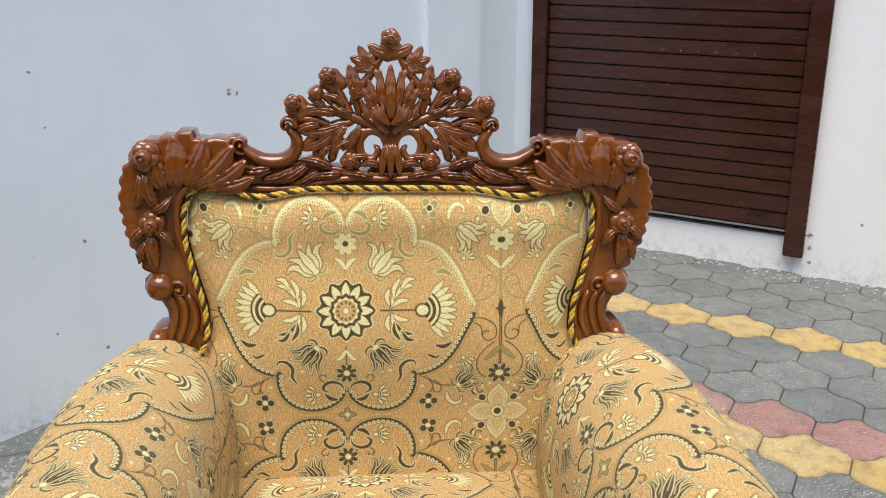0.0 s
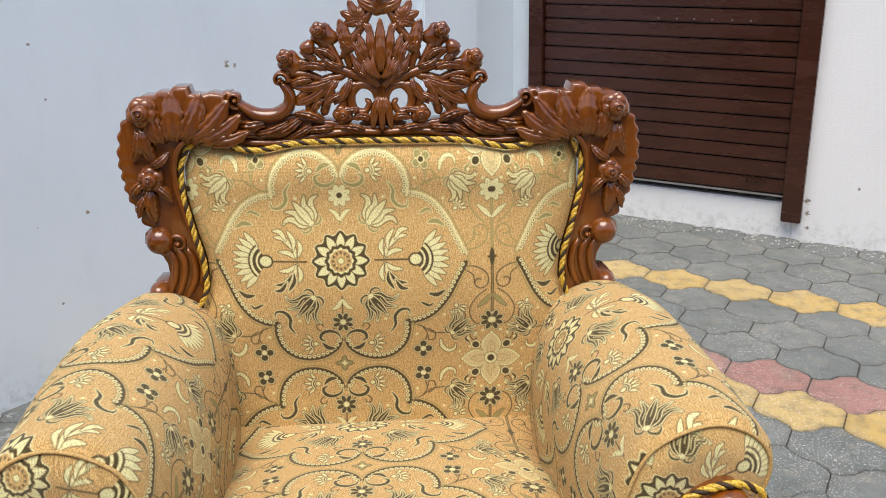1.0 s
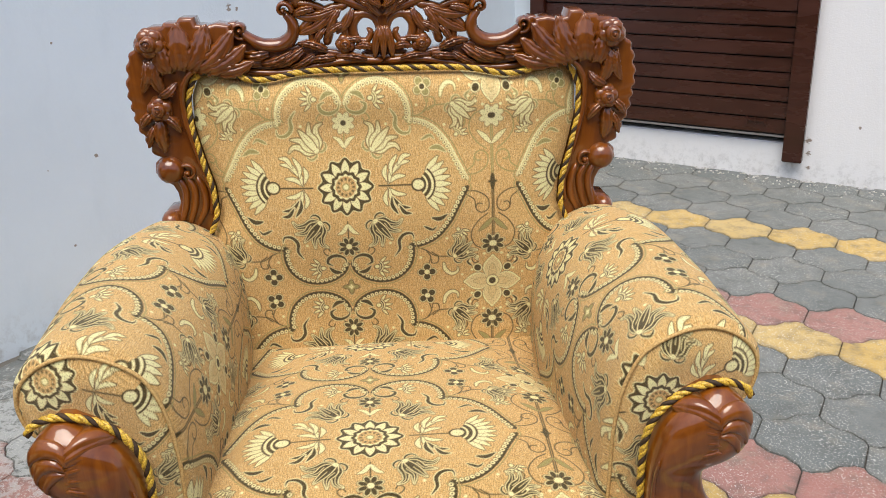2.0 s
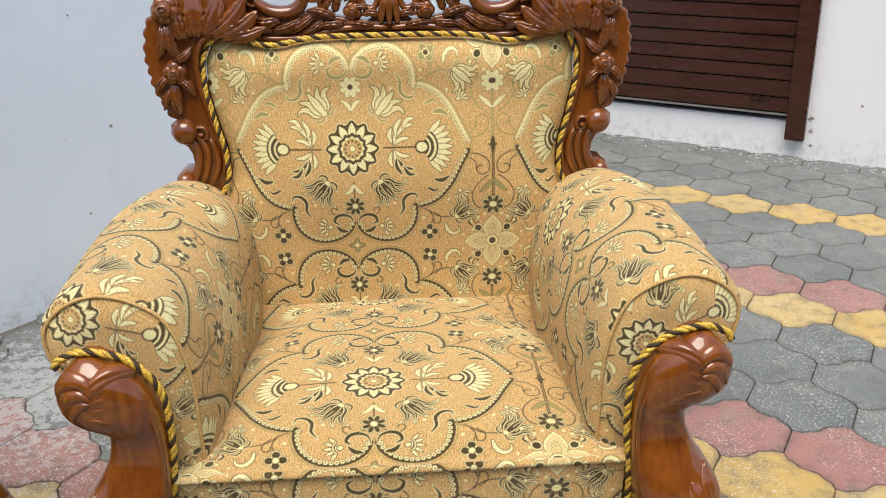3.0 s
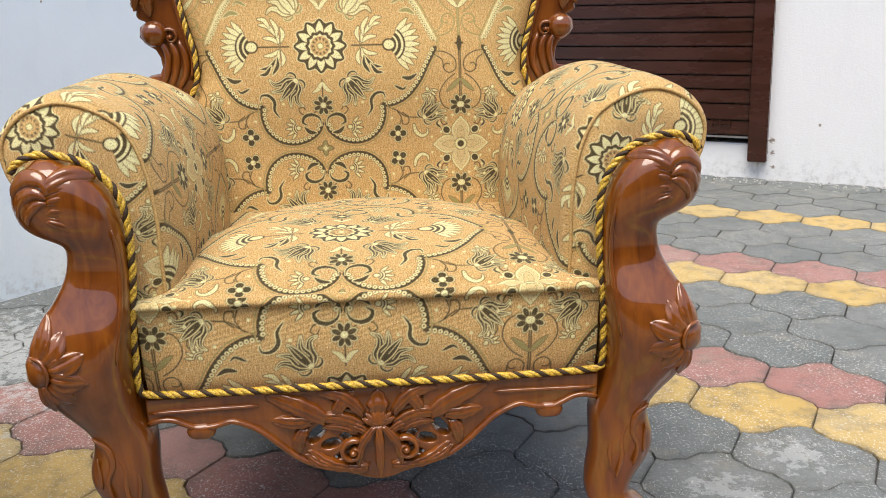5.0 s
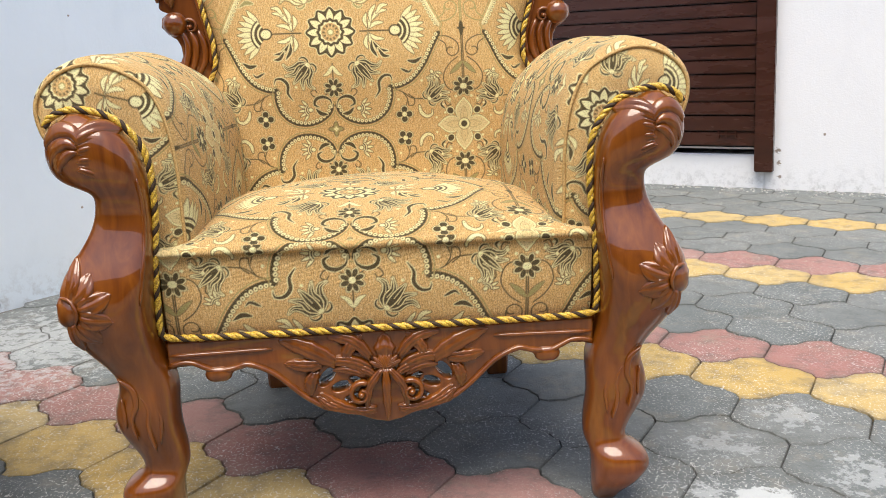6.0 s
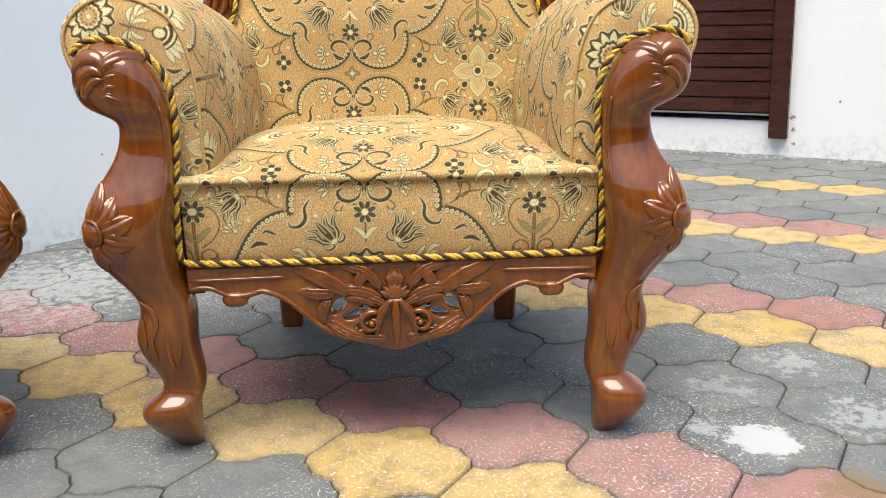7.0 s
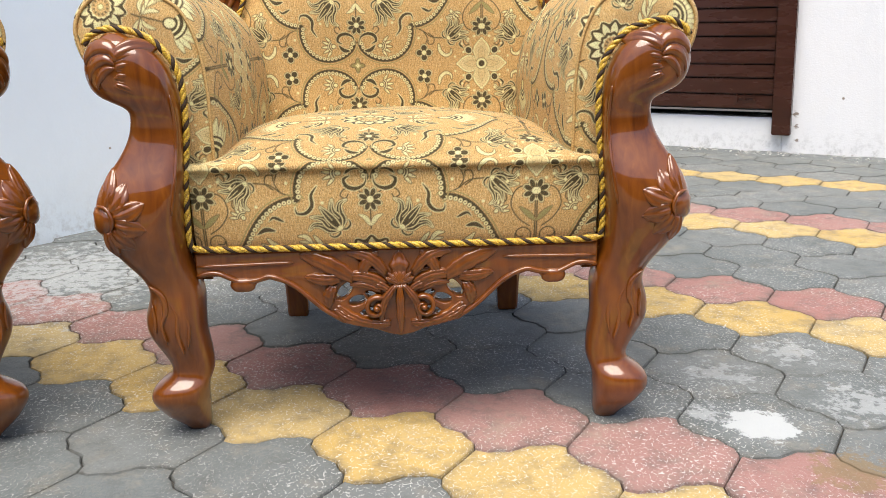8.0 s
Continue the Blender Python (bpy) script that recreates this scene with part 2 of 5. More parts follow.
class Solid:
    """Collects rings and faces of one mesh."""

    def __init__(self):
        self.v, self.f = [], []

    def rings(self, rings, cap=True, closed=True):
        base, n = len(self.v), len(rings[0])
        for r in rings:
            self.v.extend([tuple(map(float, q)) for q in r])
        for a in range(len(rings) - 1):
            for b in range(n if closed else n - 1):
                c = (b + 1) % n
                i, j = base + a * n, base + (a + 1) * n
                self.f.append((i + b, i + c, j + c, j + b))
        if cap:
            self.f.append(tuple(base + b for b in reversed(range(n))))
            self.f.append(tuple(base + (len(rings) - 1) * n + b for b in range(n)))
        return self

    def add(self, other):
        base = len(self.v)
        self.v += other.v
        self.f += [tuple(base + i for i in f) for f in other.f]
        return self

    def mirrored(self):
        s = Solid()
        s.v = [(-x, y, z) for x, y, z in self.v]
        s.f = [tuple(reversed(f)) for f in self.f]
        return s

    def moved(self, fn):
        s = Solid()
        s.v = [tuple(fn(*q)) for q in self.v]
        s.f = list(self.f)
        return s

    def mesh(self, name, smooth=True):
        return mesh_of(name, self.v, self.f, smooth)


def spline(pts, n):
    """Catmull-Rom through pts, n samples evenly spread by length."""
    p = np.array(pts, float)
    q = np.vstack([2 * p[0] - p[1], p, 2 * p[-1] - p[-2]])
    out = []
    for i in range(1, len(q) - 2):
        for t in np.linspace(0, 1, 16, endpoint=False):
            a, b, c, d = q[i - 1], q[i], q[i + 1], q[i + 2]
            out.append(0.5 * (2 * b + (c - a) * t + (2 * a - 5 * b + 4 * c - d) * t**2 + (3 * b - a - 3 * c + d) * t**3))
    out.append(p[-1])
    out = np.array(out)
    s = np.r_[0, np.cumsum(np.linalg.norm(np.diff(out[:, :3], axis=0), axis=1))]
    at = np.linspace(0, s[-1], n)
    return np.stack([np.interp(at, s, out[:, k]) for k in range(out.shape[1])], 1)


def stem(pts, w, d, y=0.0, n=None, ring=8, taper=(1.0, 1.0)):
    """A rounded carved stem that lies in the x-z plane: pts (x, z), width w in the plane, depth d across it."""
    pts = [(*q, w) if len(q) == 2 else q for q in pts]
    p = spline(pts, n or max(8, 5 * len(pts)))
    tan = np.gradient(p[:, :2], axis=0)
    tan /= np.linalg.norm(tan, axis=1)[:, None] + 1e-9
    nor = np.stack([-tan[:, 1], tan[:, 0]], 1)
    k = np.linspace(0, 1, len(p))
    scale = taper[0] + (taper[1] - taper[0]) * k
    ends = np.minimum(1, np.minimum(k, 1 - k) * len(p) / 2.2 + 0.35)
    rings = []
    for i in range(len(p)):
        r = []
        for a in range(ring):
            th = 2 * math.pi * a / ring
            c, s = math.cos(th), math.sin(th)
            off = nor[i] * (p[i, 2] / 2 * c * scale[i] * ends[i])
            r.append((p[i, 0] + off[0], y - d / 2 * s * ends[i], p[i, 1] + off[1]))
        rings.append(r)
    return Solid().rings(rings)


def volute(cx, cz, r, w, d, y=0.0, turns=1.3, start=0.0, hand=1):
    """A scroll that winds in to its eye."""
    pts = []
    for k in np.linspace(0, 1, 14):
        th = start + hand * 2 * math.pi * turns * k
        rr = r * (1 - 0.78 * k)
        pts.append((cx + rr * math.cos(th), cz + rr * math.sin(th), w * (1 - 0.45 * k)))
    s = stem(pts, w, d, y, 34, 8)
    return s.add(knob(cx, cz, r * 0.3, d * 0.6, y - d * 0.12))


def knob(cx, cz, r, d, y=0.0, lobes=0, deep=0.0, turn=0.0, n=14):
    """A domed boss, lobed like petals where asked."""
    rings = []
    for f, h in ((1.0, 0.55), (1.02, 0.1), (0.93, -0.35), (0.72, -0.75), (0.4, -0.95), (0.1, -1.0)):
        r_ = []
        for a in range(n):
            th = 2 * math.pi * a / n + turn
            k = 1 + deep * math.cos(lobes * th) * min(1, f * 1.2) if lobes else 1
            r_.append((cx + r * f * k * math.cos(th), y + d * h, cz + r * f * k * math.sin(th)))
        rings.append(r_)
    return Solid().rings(rings)


def rose(cx, cz, r, y=0.0, turn=0.0):
    """Carved rose: broad petals round a wound bud."""
    s = knob(cx, cz, r * 0.96, r * 0.36, y, 5, 0.07, turn, 30)
    for k in range(5):
        th = turn + 2 * math.pi * (k + 0.5) / 5
        s.add(knob(cx + 0.46 * r * math.cos(th), cz + 0.46 * r * math.sin(th), r * 0.5, r * 0.3, y - r * 0.22, 0, 0, 0, 12))
    s.add(knob(cx, cz, r * 0.55, r * 0.55, y - r * 0.5, 0, 0, turn, 18))
    return s.add(volute(cx, cz, r * 0.36, r * 0.18, r * 0.3, y - r * 0.98, 1.2, turn))


def leaf(base, tip, w, y=0.0, bend=0.0, lobes=4, d=0.008, deep=0.10, thick=0.012):
    """Carved acanthus leaf from base to tip: domed halves, sunk midrib, lobed edge."""
    b, t = np.array(base, float), np.array(tip, float)
    ax = t - b
    L = np.linalg.norm(ax)
    ax /= L
    nr = np.array([-ax[1], ax[0]])
    rows, across = 13, 11
    top = []
    for i in range(rows):
        s = i / (rows - 1)
        c = b + ax * L * s + nr * bend * L * math.sin(math.pi * s) * 0.5 + nr * bend * L * 0.35 * s * s
        hw = w / 2 * 0.9 * (math.sin(math.pi * min(1, s * 0.90 + 0.08) ** 0.9) ** 0.45 if s < 1 else 0.30)
        hw *= 1 + deep * math.cos(2 * math.pi * lobes * s)
        row = []
        for j in range(across):
            u = -1 + 2 * j / (across - 1)
            q = c + nr * hw * u - ax * abs(u) * w * 0.12
            h = (1 - u * u) ** 0.6 * 0.6 + 0.5 * (abs(u) ** 0.5) * (1 - abs(u)) + 0.10 * math.cos(2 * math.pi * lobes * s + 2.0 * abs(u)) + 0.20 * math.cos(3 * math.pi * abs(u))
            lift = 0.35 + 0.9 * math.sin(math.pi * min(1, 0.15 + s * 0.95))
            row.append((q[0], y - d * h * lift, q[1]))
        top.append(row)
    s = Solid()
    for row in top:
        s.v += row
    for i in range(rows - 1):
        for j in range(across - 1):
            a = i * across + j
            s.f.append((a, a + 1, a + across + 1, a + across))
    loop = [i for i in range(across)] + [i * across + across - 1 for i in range(1, rows)] + [(rows - 1) * across + j for j in range(across - 2, -1, -1)] + [i * across for i in range(rows - 2, 0, -1)]
    n0 = len(s.v)
    s.v += [(s.v[i][0], y + thick, s.v[i][2]) for i in loop]
    m = len(loop)
    for k in range(m):
        s.f.append((loop[k], n0 + k, n0 + (k + 1) % m, loop[(k + 1) % m]))
    s.f.append(tuple(n0 + k for k in range(m)))
    return s


def plate(name, outlines, half, bevel, y=0.0, lean=0.0):
    """A sawn board in the x-z plane with rounded edges; the outlines after the first are holes."""
    cu = bpy.data.curves.new(name, "CURVE")
    cu.dimensions, cu.fill_mode = "2D", "BOTH"
    cu.extrude, cu.bevel_depth, cu.bevel_resolution, cu.offset = half - bevel, bevel, 2, -bevel
    for o in outlines:
        sp = cu.splines.new("POLY")
        sp.points.add(len(o) - 1)
        for q, (a, b) in zip(sp.points, o):
            q.co = (a, b, 0, 1)
        sp.use_cyclic_u = True
    ob = bpy.data.objects.new(name, cu)
    scene.collection.objects.link(ob)
    me = bpy.data.meshes.new_from_object(ob.evaluated_get(bpy.context.evaluated_depsgraph_get()))
    bpy.data.objects.remove(ob)
    bpy.data.curves.remove(cu)
    for q in me.vertices:
        a, b, c = q.co
        q.co = (a, y - c + lean * (b - 0.6), b)
    me.materials.clear()
    bm = bmesh.new()
    bm.from_mesh(me)
    bmesh.ops.remove_doubles(bm, verts=bm.verts, dist=0.0002)
    bmesh.ops.recalc_face_normals(bm, faces=bm.faces)
    bm.to_mesh(me)
    bm.free()
    me.shade_smooth()
    me.set_sharp_from_angle(angle=radians(40))
    me.name = name
    return me


def box(x0, x1, y0, y1, z0, z1, b=0.004):
    """A block with eased edges."""
    bm = bmesh.new()
    bmesh.ops.create_cube(bm, size=1.0)
    for q in bm.verts:
        q.co = ((x0 + x1) / 2 + q.co.x * (x1 - x0), (y0 + y1) / 2 + q.co.y * (y1 - y0), (z0 + z1) / 2 + q.co.z * (z1 - z0))
    if b:
        bmesh.ops.bevel(bm, geom=bm.edges[:], offset=b, segments=2, affect="EDGES")
    me = bpy.data.meshes.new("block")
    bm.to_mesh(me)
    bm.free()
    return me


def tube(path, r, ring=8, name="piping"):
    """A cord of radius r along 3D points."""
    p = np.array(path, float)
    tan = np.gradient(p, axis=0)
    tan /= np.linalg.norm(tan, axis=1)[:, None] + 1e-9
    ref = np.array([0.0, 1.0, 0.0])
    rings = []
    for q, t in zip(p, tan):
        ref = ref - t * np.dot(ref, t)
        ref /= np.linalg.norm(ref) + 1e-9
        o = np.cross(t, ref)
        rings.append([q + r * (math.cos(2 * math.pi * a / ring) * ref + math.sin(2 * math.pi * a / ring) * o) for a in range(ring)])
    return Solid().rings(rings)


def rope_strands(path, r, pitch, strands):
    """Twisted cord: a list of solids, one a strand."""
    p = spline(path, 40)
    length = np.sum(np.linalg.norm(np.diff(p, axis=0), axis=1))
    p = spline(path, max(20, int(length / 0.0045)))
    tan = np.gradient(p, axis=0)
    tan /= np.linalg.norm(tan, axis=1)[:, None]
    s = np.r_[0, np.cumsum(np.linalg.norm(np.diff(p, axis=0), axis=1))]
    ref = np.array([0.0, 1.0, 0.02])
    fr = []
    for t in tan:
        ref = ref - t * np.dot(ref, t)
        ref = ref / np.linalg.norm(ref)
        fr.append((ref.copy(), np.cross(t, ref)))
    out = []
    for k in range(strands):
        q = [p[i] + 0.5 * r * (math.cos(2 * math.pi * (s[i] / pitch + k / strands)) * fr[i][0] + math.sin(2 * math.pi * (s[i] / pitch + k / strands)) * fr[i][1]) for i in range(len(p))]
        out.append(tube(q, 0.62 * r, 6))
    return out


# ---- the woven pattern ----
CELL_U, CELL_V, STEP = 0.52, 0.38, 0.0008


def weave_cell(pale):
    """One repeat of the brocade as masks of dark, cream and sage thread; drawn for one half, the other mirrors it."""
    nu, nv = int(CELL_U / STEP) // 2, int(CELL_V / STEP)
    A, V = np.meshgrid((np.arange(nu) + 0.5) * STEP, (np.arange(nv) + 0.5) * STEP - CELL_V / 2)
    dark, cream, sage = np.zeros_like(A), np.zeros_like(A), np.zeros_like(A)

    def soft(dist, edge=0.0006):
        return np.clip(0.5 - dist / (2 * edge), 0, 1)

    def lay(mask, kind):
        for n, m in (("d", dark), ("c", cream), ("s", sage)):
            if n == kind:
                np.maximum(m, mask, out=m)
            else:  # the kind "g" uncovers the ground
                m *= 1 - mask

    def axes(cu, cv, turn):
        c, s = math.cos(turn), math.sin(turn)
        return (A - cu) * c + (V - cv) * s, -(A - cu) * s + (V - cv) * c

    def ell(cu, cv, a, b, turn=0.0):
        x, y = axes(cu, cv, turn)
        return (np.sqrt((x / a) ** 2 + (y / b) ** 2) - 1) * min(a, b)

    def line(pts, n=40, signed=False):
        p = spline(pts, n)
        best = np.full(A.shape, 9.0)
        along = np.zeros_like(A)
        s = np.r_[0, np.cumsum(np.linalg.norm(np.diff(p, axis=0), axis=1))]
        lo, hi = p.min(0) - 0.02, p.max(0) + 0.02
        j0, j1 = np.searchsorted(V[:, 0], (lo[1], hi[1]))
        i0, i1 = np.searchsorted(A[0], (lo[0], hi[0]))
        if j1 <= j0 or i1 <= i0:
            return best, along, s[-1]
        a_, v_ = A[j0:j1, i0:i1], V[j0:j1, i0:i1]
        b_, l_ = best[j0:j1, i0:i1], along[j0:j1, i0:i1]
        b_side = np.ones_like(b_)
        for i in range(n - 1):
            a, d = p[i], p[i + 1] - p[i]
            t = np.clip(((a_ - a[0]) * d[0] + (v_ - a[1]) * d[1]) / (d @ d + 1e-12), 0, 1)
            r = np.hypot(a_ - a[0] - t * d[0], v_ - a[1] - t * d[1])
            m = r < b_
            b_[m], l_[m] = r[m], (s[i] + t * (s[i + 1] - s[i]))[m]
            if signed:
                b_side[m] = np.sign(d[0] * (v_ - a[1]) - d[1] * (a_ - a[0]))[m]
        if signed:
            b_ *= b_side
        return best, along, s[-1]

    def stroke(pts, w, kind="d", n=24):
        lay(soft(line(pts, n)[0] - w), kind)

    def blade(pts, w, fill, rim="c", rimw=0.0013, edge="", n=14, fat=0.45, tint=0.0):
        """A petal or leaf that swells along its line, fill inside a rim, outlined where asked."""
        d, al, total = line(pts, n)
        f = np.clip(al / total, 0, 1)
        hw = w * np.sin(math.pi * (0.06 + 0.9 * f) ** (math.log(0.5) / math.log(fat))) ** 0.8
        if edge:
            lay(soft(d - hw - rimw - 0.0011), edge)
        if rim:
            lay(soft(d - hw - rimw), rim)
        lay(soft(d - hw), fill)
        if tint:
            lay(tint * soft(d - hw), "c")

    def local(cu, cv, r, turn, pts):
        c, t = math.cos(turn), math.sin(turn)
        return [(cu + r * (a * c - b * t), cv + r * (a * t + b * c)) for a, b in pts]

    def flower(cu, cv, r, petals, fill, rim, heart, turn=0.0, edge="d"):
        """Round-petalled flower seen from above."""
        spread = r * (0.62 if petals > 5 else 0.56)
        pw = min(r * (0.38 if petals > 5 else 0.44), 1.02 * spread * math.sin(math.pi / petals))
        for grow, kind in ((0.0022, edge), (0.0012, rim), (0.0, fill)):
            if kind:
                for k in range(petals):
                    th = turn + 2 * math.pi * k / petals
                    lay(soft(ell(cu + spread * math.cos(th), cv + spread * math.sin(th), r * 0.36 + grow, 0.88 * pw + grow * 0.8, th)), kind)
        lay(soft(ell(cu, cv, r * 0.36, r * 0.36)), "c" if heart != "c" else "d")
        lay(soft(ell(cu, cv, r * 0.27, r * 0.27)), heart)

    def tulip(cu, cv, r, turn, body):
        """Lily: long middle petal, two pairs that curl outwards, small curls at the foot."""
        fill, rim, edge = ("c", "s", "d") if body == "s" else ("d", "c", "d")
        vein = "s" if body == "s" else "c"

        def petal(pts, w):
            p = local(cu, cv, r, turn, pts)
            blade(p, w * r, fill, rim, 0.0012, edge)
            stroke(p[1:], 0.0004, vein, 12)

        for sg_ in (1, -1):
            blade(local(cu, cv, r, turn, [(0.02, 0.0), (-0.16, 0.16 * sg_), (-0.14, 0.42 * sg_), (0.06, 0.52 * sg_), (0.12, 0.40 * sg_)]), 0.05 * r, body, "c", 0.0008)
            petal([(0.0, 0.06 * sg_), (0.22, 0.36 * sg_), (0.56, 0.46 * sg_), (0.82, 0.70 * sg_), (0.78, 1.0 * sg_)], 0.115)
        for sg_ in (1, -1):
            petal([(0.02, 0.04 * sg_), (0.38, 0.26 * sg_), (0.80, 0.26 * sg_), (1.16, 0.56 * sg_)], 0.115)
        petal([(0.0, 0.0), (0.5, 0.0), (1.22, 0.0)], 0.15)
        lay(soft(ell(*local(cu, cv, r, turn, [(0.02, 0.0)])[0], 0.10 * r, 0.13 * r, turn)), "c")

    def fan(cu, cv, r, turn, petals=7, spread=0.36, body="d"):
        """Half-open flower: round bud, banded cup, pale pointed tips."""
        x, y = axes(cu, cv, turn)
        rho, phi = np.hypot(x, y), np.abs(np.arctan2(y, x))
        inside = np.clip((spread * (petals - 1) / 2 + 0.10 - phi) / 0.06, 0, 1)
        order = sorted(range(petals), key=lambda k: -abs(k - (petals - 1) / 2))
        for k in order:
            a = (k - (petals - 1) / 2) * spread
            p0, p1 = local(cu, cv, r, turn, [(0.50 * math.cos(a), 0.50 * math.sin(a)), (1.06 * math.cos(a), 1.06 * math.sin(a))])
            mid_ = ((p0[0] + p1[0]) / 2, (p0[1] + p1[1]) / 2)
            blade([p0, mid_, p1], r * 0.085, "c", "d", 0.0014, fat=0.4)
        lay(soft(rho - 0.60 * r) * inside, body)
        lay(soft(np.abs(rho - 0.50 * r) - 0.035 * r) * inside, "c")
        lay(soft(np.abs(rho - 0.33 * r) - 0.025 * r) * inside, "c")
        b = local(cu, cv, r, turn, [(0.06, 0.0)])[0]
        lay(soft(ell(*b, r * 0.23, r * 0.20, turn)), "d")
        lay(soft(ell(*b, r * 0.17, r * 0.145, turn)), "c")

    def band(pts, light, inner, n=60):
        """The frame's ribbon: a bold line, ringed beads along its inner side, a fine line outside."""
        d, s, _ = line(pts, n, True)
        x = d * inner
        lay(soft(np.abs(x + 0.0010) - 0.0044), "s" if light else "d")
        lay(soft(np.abs(x + 0.0022) - 0.0028), "c" if light else "d")
        bead = np.hypot(x - 0.0024, (s % 0.0084) - 0.0042)
        lay(soft(bead - 0.0042), "d" if not light else "s")
        lay(soft(bead - 0.0034), "c")
        lay(soft(bead - 0.0015), "d")
        lay(soft(np.abs(x + 0.0086) - 0.0009), "s")

    for sg in (1, -1):
        # with pale set, the upper half carries sheen as lighter thread colours
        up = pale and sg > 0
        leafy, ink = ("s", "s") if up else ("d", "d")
        q = lambda pts: [(a, sg * b) for a, b in pts]  # noqa: E731
        # thin tendrils first, so that flowers lie over them
        for pts in ([(0.214, 0.014), (0.232, 0.016), (0.250, 0.028), (0.252, 0.046), (0.240, 0.054), (0.229, 0.047), (0.232, 0.037), (0.240, 0.038)],
                    [(0.212, 0.020), (0.226, 0.030), (0.228, 0.044)],
                    [(0.2585, 0.004), (0.2585, 0.050), (0.2585, 0.100)],
                    [(0.250, 0.056), (0.232, 0.070), (0.220, 0.092), (0.226, 0.114), (0.240, 0.122), (0.246, 0.112), (0.238, 0.106)],
                    [(0.124, 0.116), (0.138, 0.122), (0.156, 0.134), (0.190, 0.137)],
                    [(0.148, 0.126), (0.160, 0.136), (0.158, 0.148), (0.148, 0.148), (0.148, 0.141)],
                    [(0.200, 0.092), (0.212, 0.100), (0.212, 0.112)],
                    [(0.232, 0.134), (0.222, 0.142), (0.226, 0.152), (0.234, 0.150)],
                    [(0.012, 0.118), (0.026, 0.126), (0.040, 0.124), (0.046, 0.115), (0.038, 0.110), (0.034, 0.116)],
                    [(0.0, 0.060), (0.0, 0.092)], [(0.138, 0.122), (0.146, 0.136), (0.142, 0.150)]):
            stroke(q(pts), 0.0010, "s" if up else "d", 22)
        # lobed frame
        band(q([(0.212, 0.008), (0.198, 0.034), (0.180, 0.068), (0.158, 0.094), (0.134, 0.107), (0.112, 0.110)]), up, sg)
        band(q([(0.112, 0.110), (0.1125, 0.130), (0.104, 0.154), (0.084, 0.172), (0.058, 0.178), (0.032, 0.172), (0.013, 0.158), (0.006, 0.143)]), up, sg)
        # scroll, bud and fan inside the lobe
        blade(q([(0.005, 0.146), (0.008, 0.132), (0.022, 0.125), (0.036, 0.129), (0.040, 0.140), (0.031, 0.145)]), 0.0034, ink, "c", 0.0009, fat=0.6)
        blade(q([(0.016, 0.160), (0.028, 0.158), (0.038, 0.148)]), 0.0040, ink, "c", 0.0009)
        fan(0.047, sg * 0.150, 0.024, 0.08 * sg, 5, 0.45, ink)
        # hooked leaf at the frame's shoulder
        blade(q([(0.082, 0.130), (0.091, 0.116), (0.090, 0.100), (0.100, 0.088), (0.114, 0.088), (0.116, 0.098)]), 0.0032, leafy, "c", 0.0012, "", fat=0.5)
        # lily, flower and sprig inside the frame
        tulip(0.048, sg * 0.061, 0.038, sg * 0.88, leafy)
        flower(0.0, sg * 0.108, 0.019, 8, "c" if up else "d", "c", "d" if up else "c", 0.39)
        blade(q([(0.001, 0.066), (0.008, 0.078), (0.018, 0.084)]), 0.0036, "c", "d", 0.0008)
        # feathered leaves beside the fan's stalk
        for pts in ([(0.074, 0.004), (0.088, 0.014), (0.104, 0.016)], [(0.076, 0.006), (0.080, 0.022), (0.096, 0.032)], [(0.082, 0.020), (0.094, 0.036), (0.112, 0.040)], [(0.080, 0.018), (0.080, 0.034), (0.090, 0.050)], [(0.072, 0.008), (0.068, 0.022), (0.072, 0.034)], [(0.092, 0.034), (0.102, 0.048), (0.114, 0.050)]):
            blade(q(pts), 0.0034, "c" if sg > 0 or pts[0][0] < 0.08 else "d", "d" if sg > 0 or pts[0][0] < 0.08 else "c", 0.0013, fat=0.55)
        blade(q([(0.150, 0.060), (0.164, 0.062), (0.178, 0.054)]), 0.0040, leafy, "c", 0.0010)
        blade(q([(0.135, 0.075), (0.150, 0.082), (0.158, 0.076)]), 0.0026, leafy, "c", 0.0008)
        # between the frames
        fan(0.196, sg * 0.082, 0.020, sg * 0.9 + (0 if sg > 0 else -0.2), 5, 0.42, ink)
        blade(q([(0.2585, 0.066), (0.2585 - 0.012, 0.078), (0.2585 - 0.024, 0.088)]), 0.0042, "c" if up else "s", "d", 0.0009)
        flower(0.2585, sg * 0.114, 0.020, 8, "c" if up else "d", "c", "d" if up else "c", 0.39)
        tulip(0.190, sg * 0.137, 0.033, sg * -0.72, leafy)
        flower(0.139, sg * 0.1660, 0.0175, 4, leafy, "c", "c" if not up else "d", 0.3 * sg + 0.3)
        blade(q([(0.170, 0.150), (0.173, 0.163), (0.184, 0.172), (0.195, 0.168), (0.196, 0.159)]), 0.0032, "c", "d" if not up else "s", 0.0014, fat=0.4)
        blade(q([(0.222, 0.158), (0.214, 0.150), (0.218, 0.142)]), 0.0022, ink, "c", 0.0007)
        for u0, v0 in ((0.0, 0.176), (0.074, 0.104), (0.128, 0.136), (0.222, 0.166), (0.232, 0.140), (0.244, 0.134), (0.176, 0.100), (0.214, 0.130)):
            lay(soft(ell(u0, sg * v0, 0.0026, 0.0026)), "c")
    # small crosses where the frames meet
    lay(soft(np.minimum(ell(0.26, 0, 0.0045, 0.0150), ell(0.26, 0, 0.0085, 0.0028))), "d")
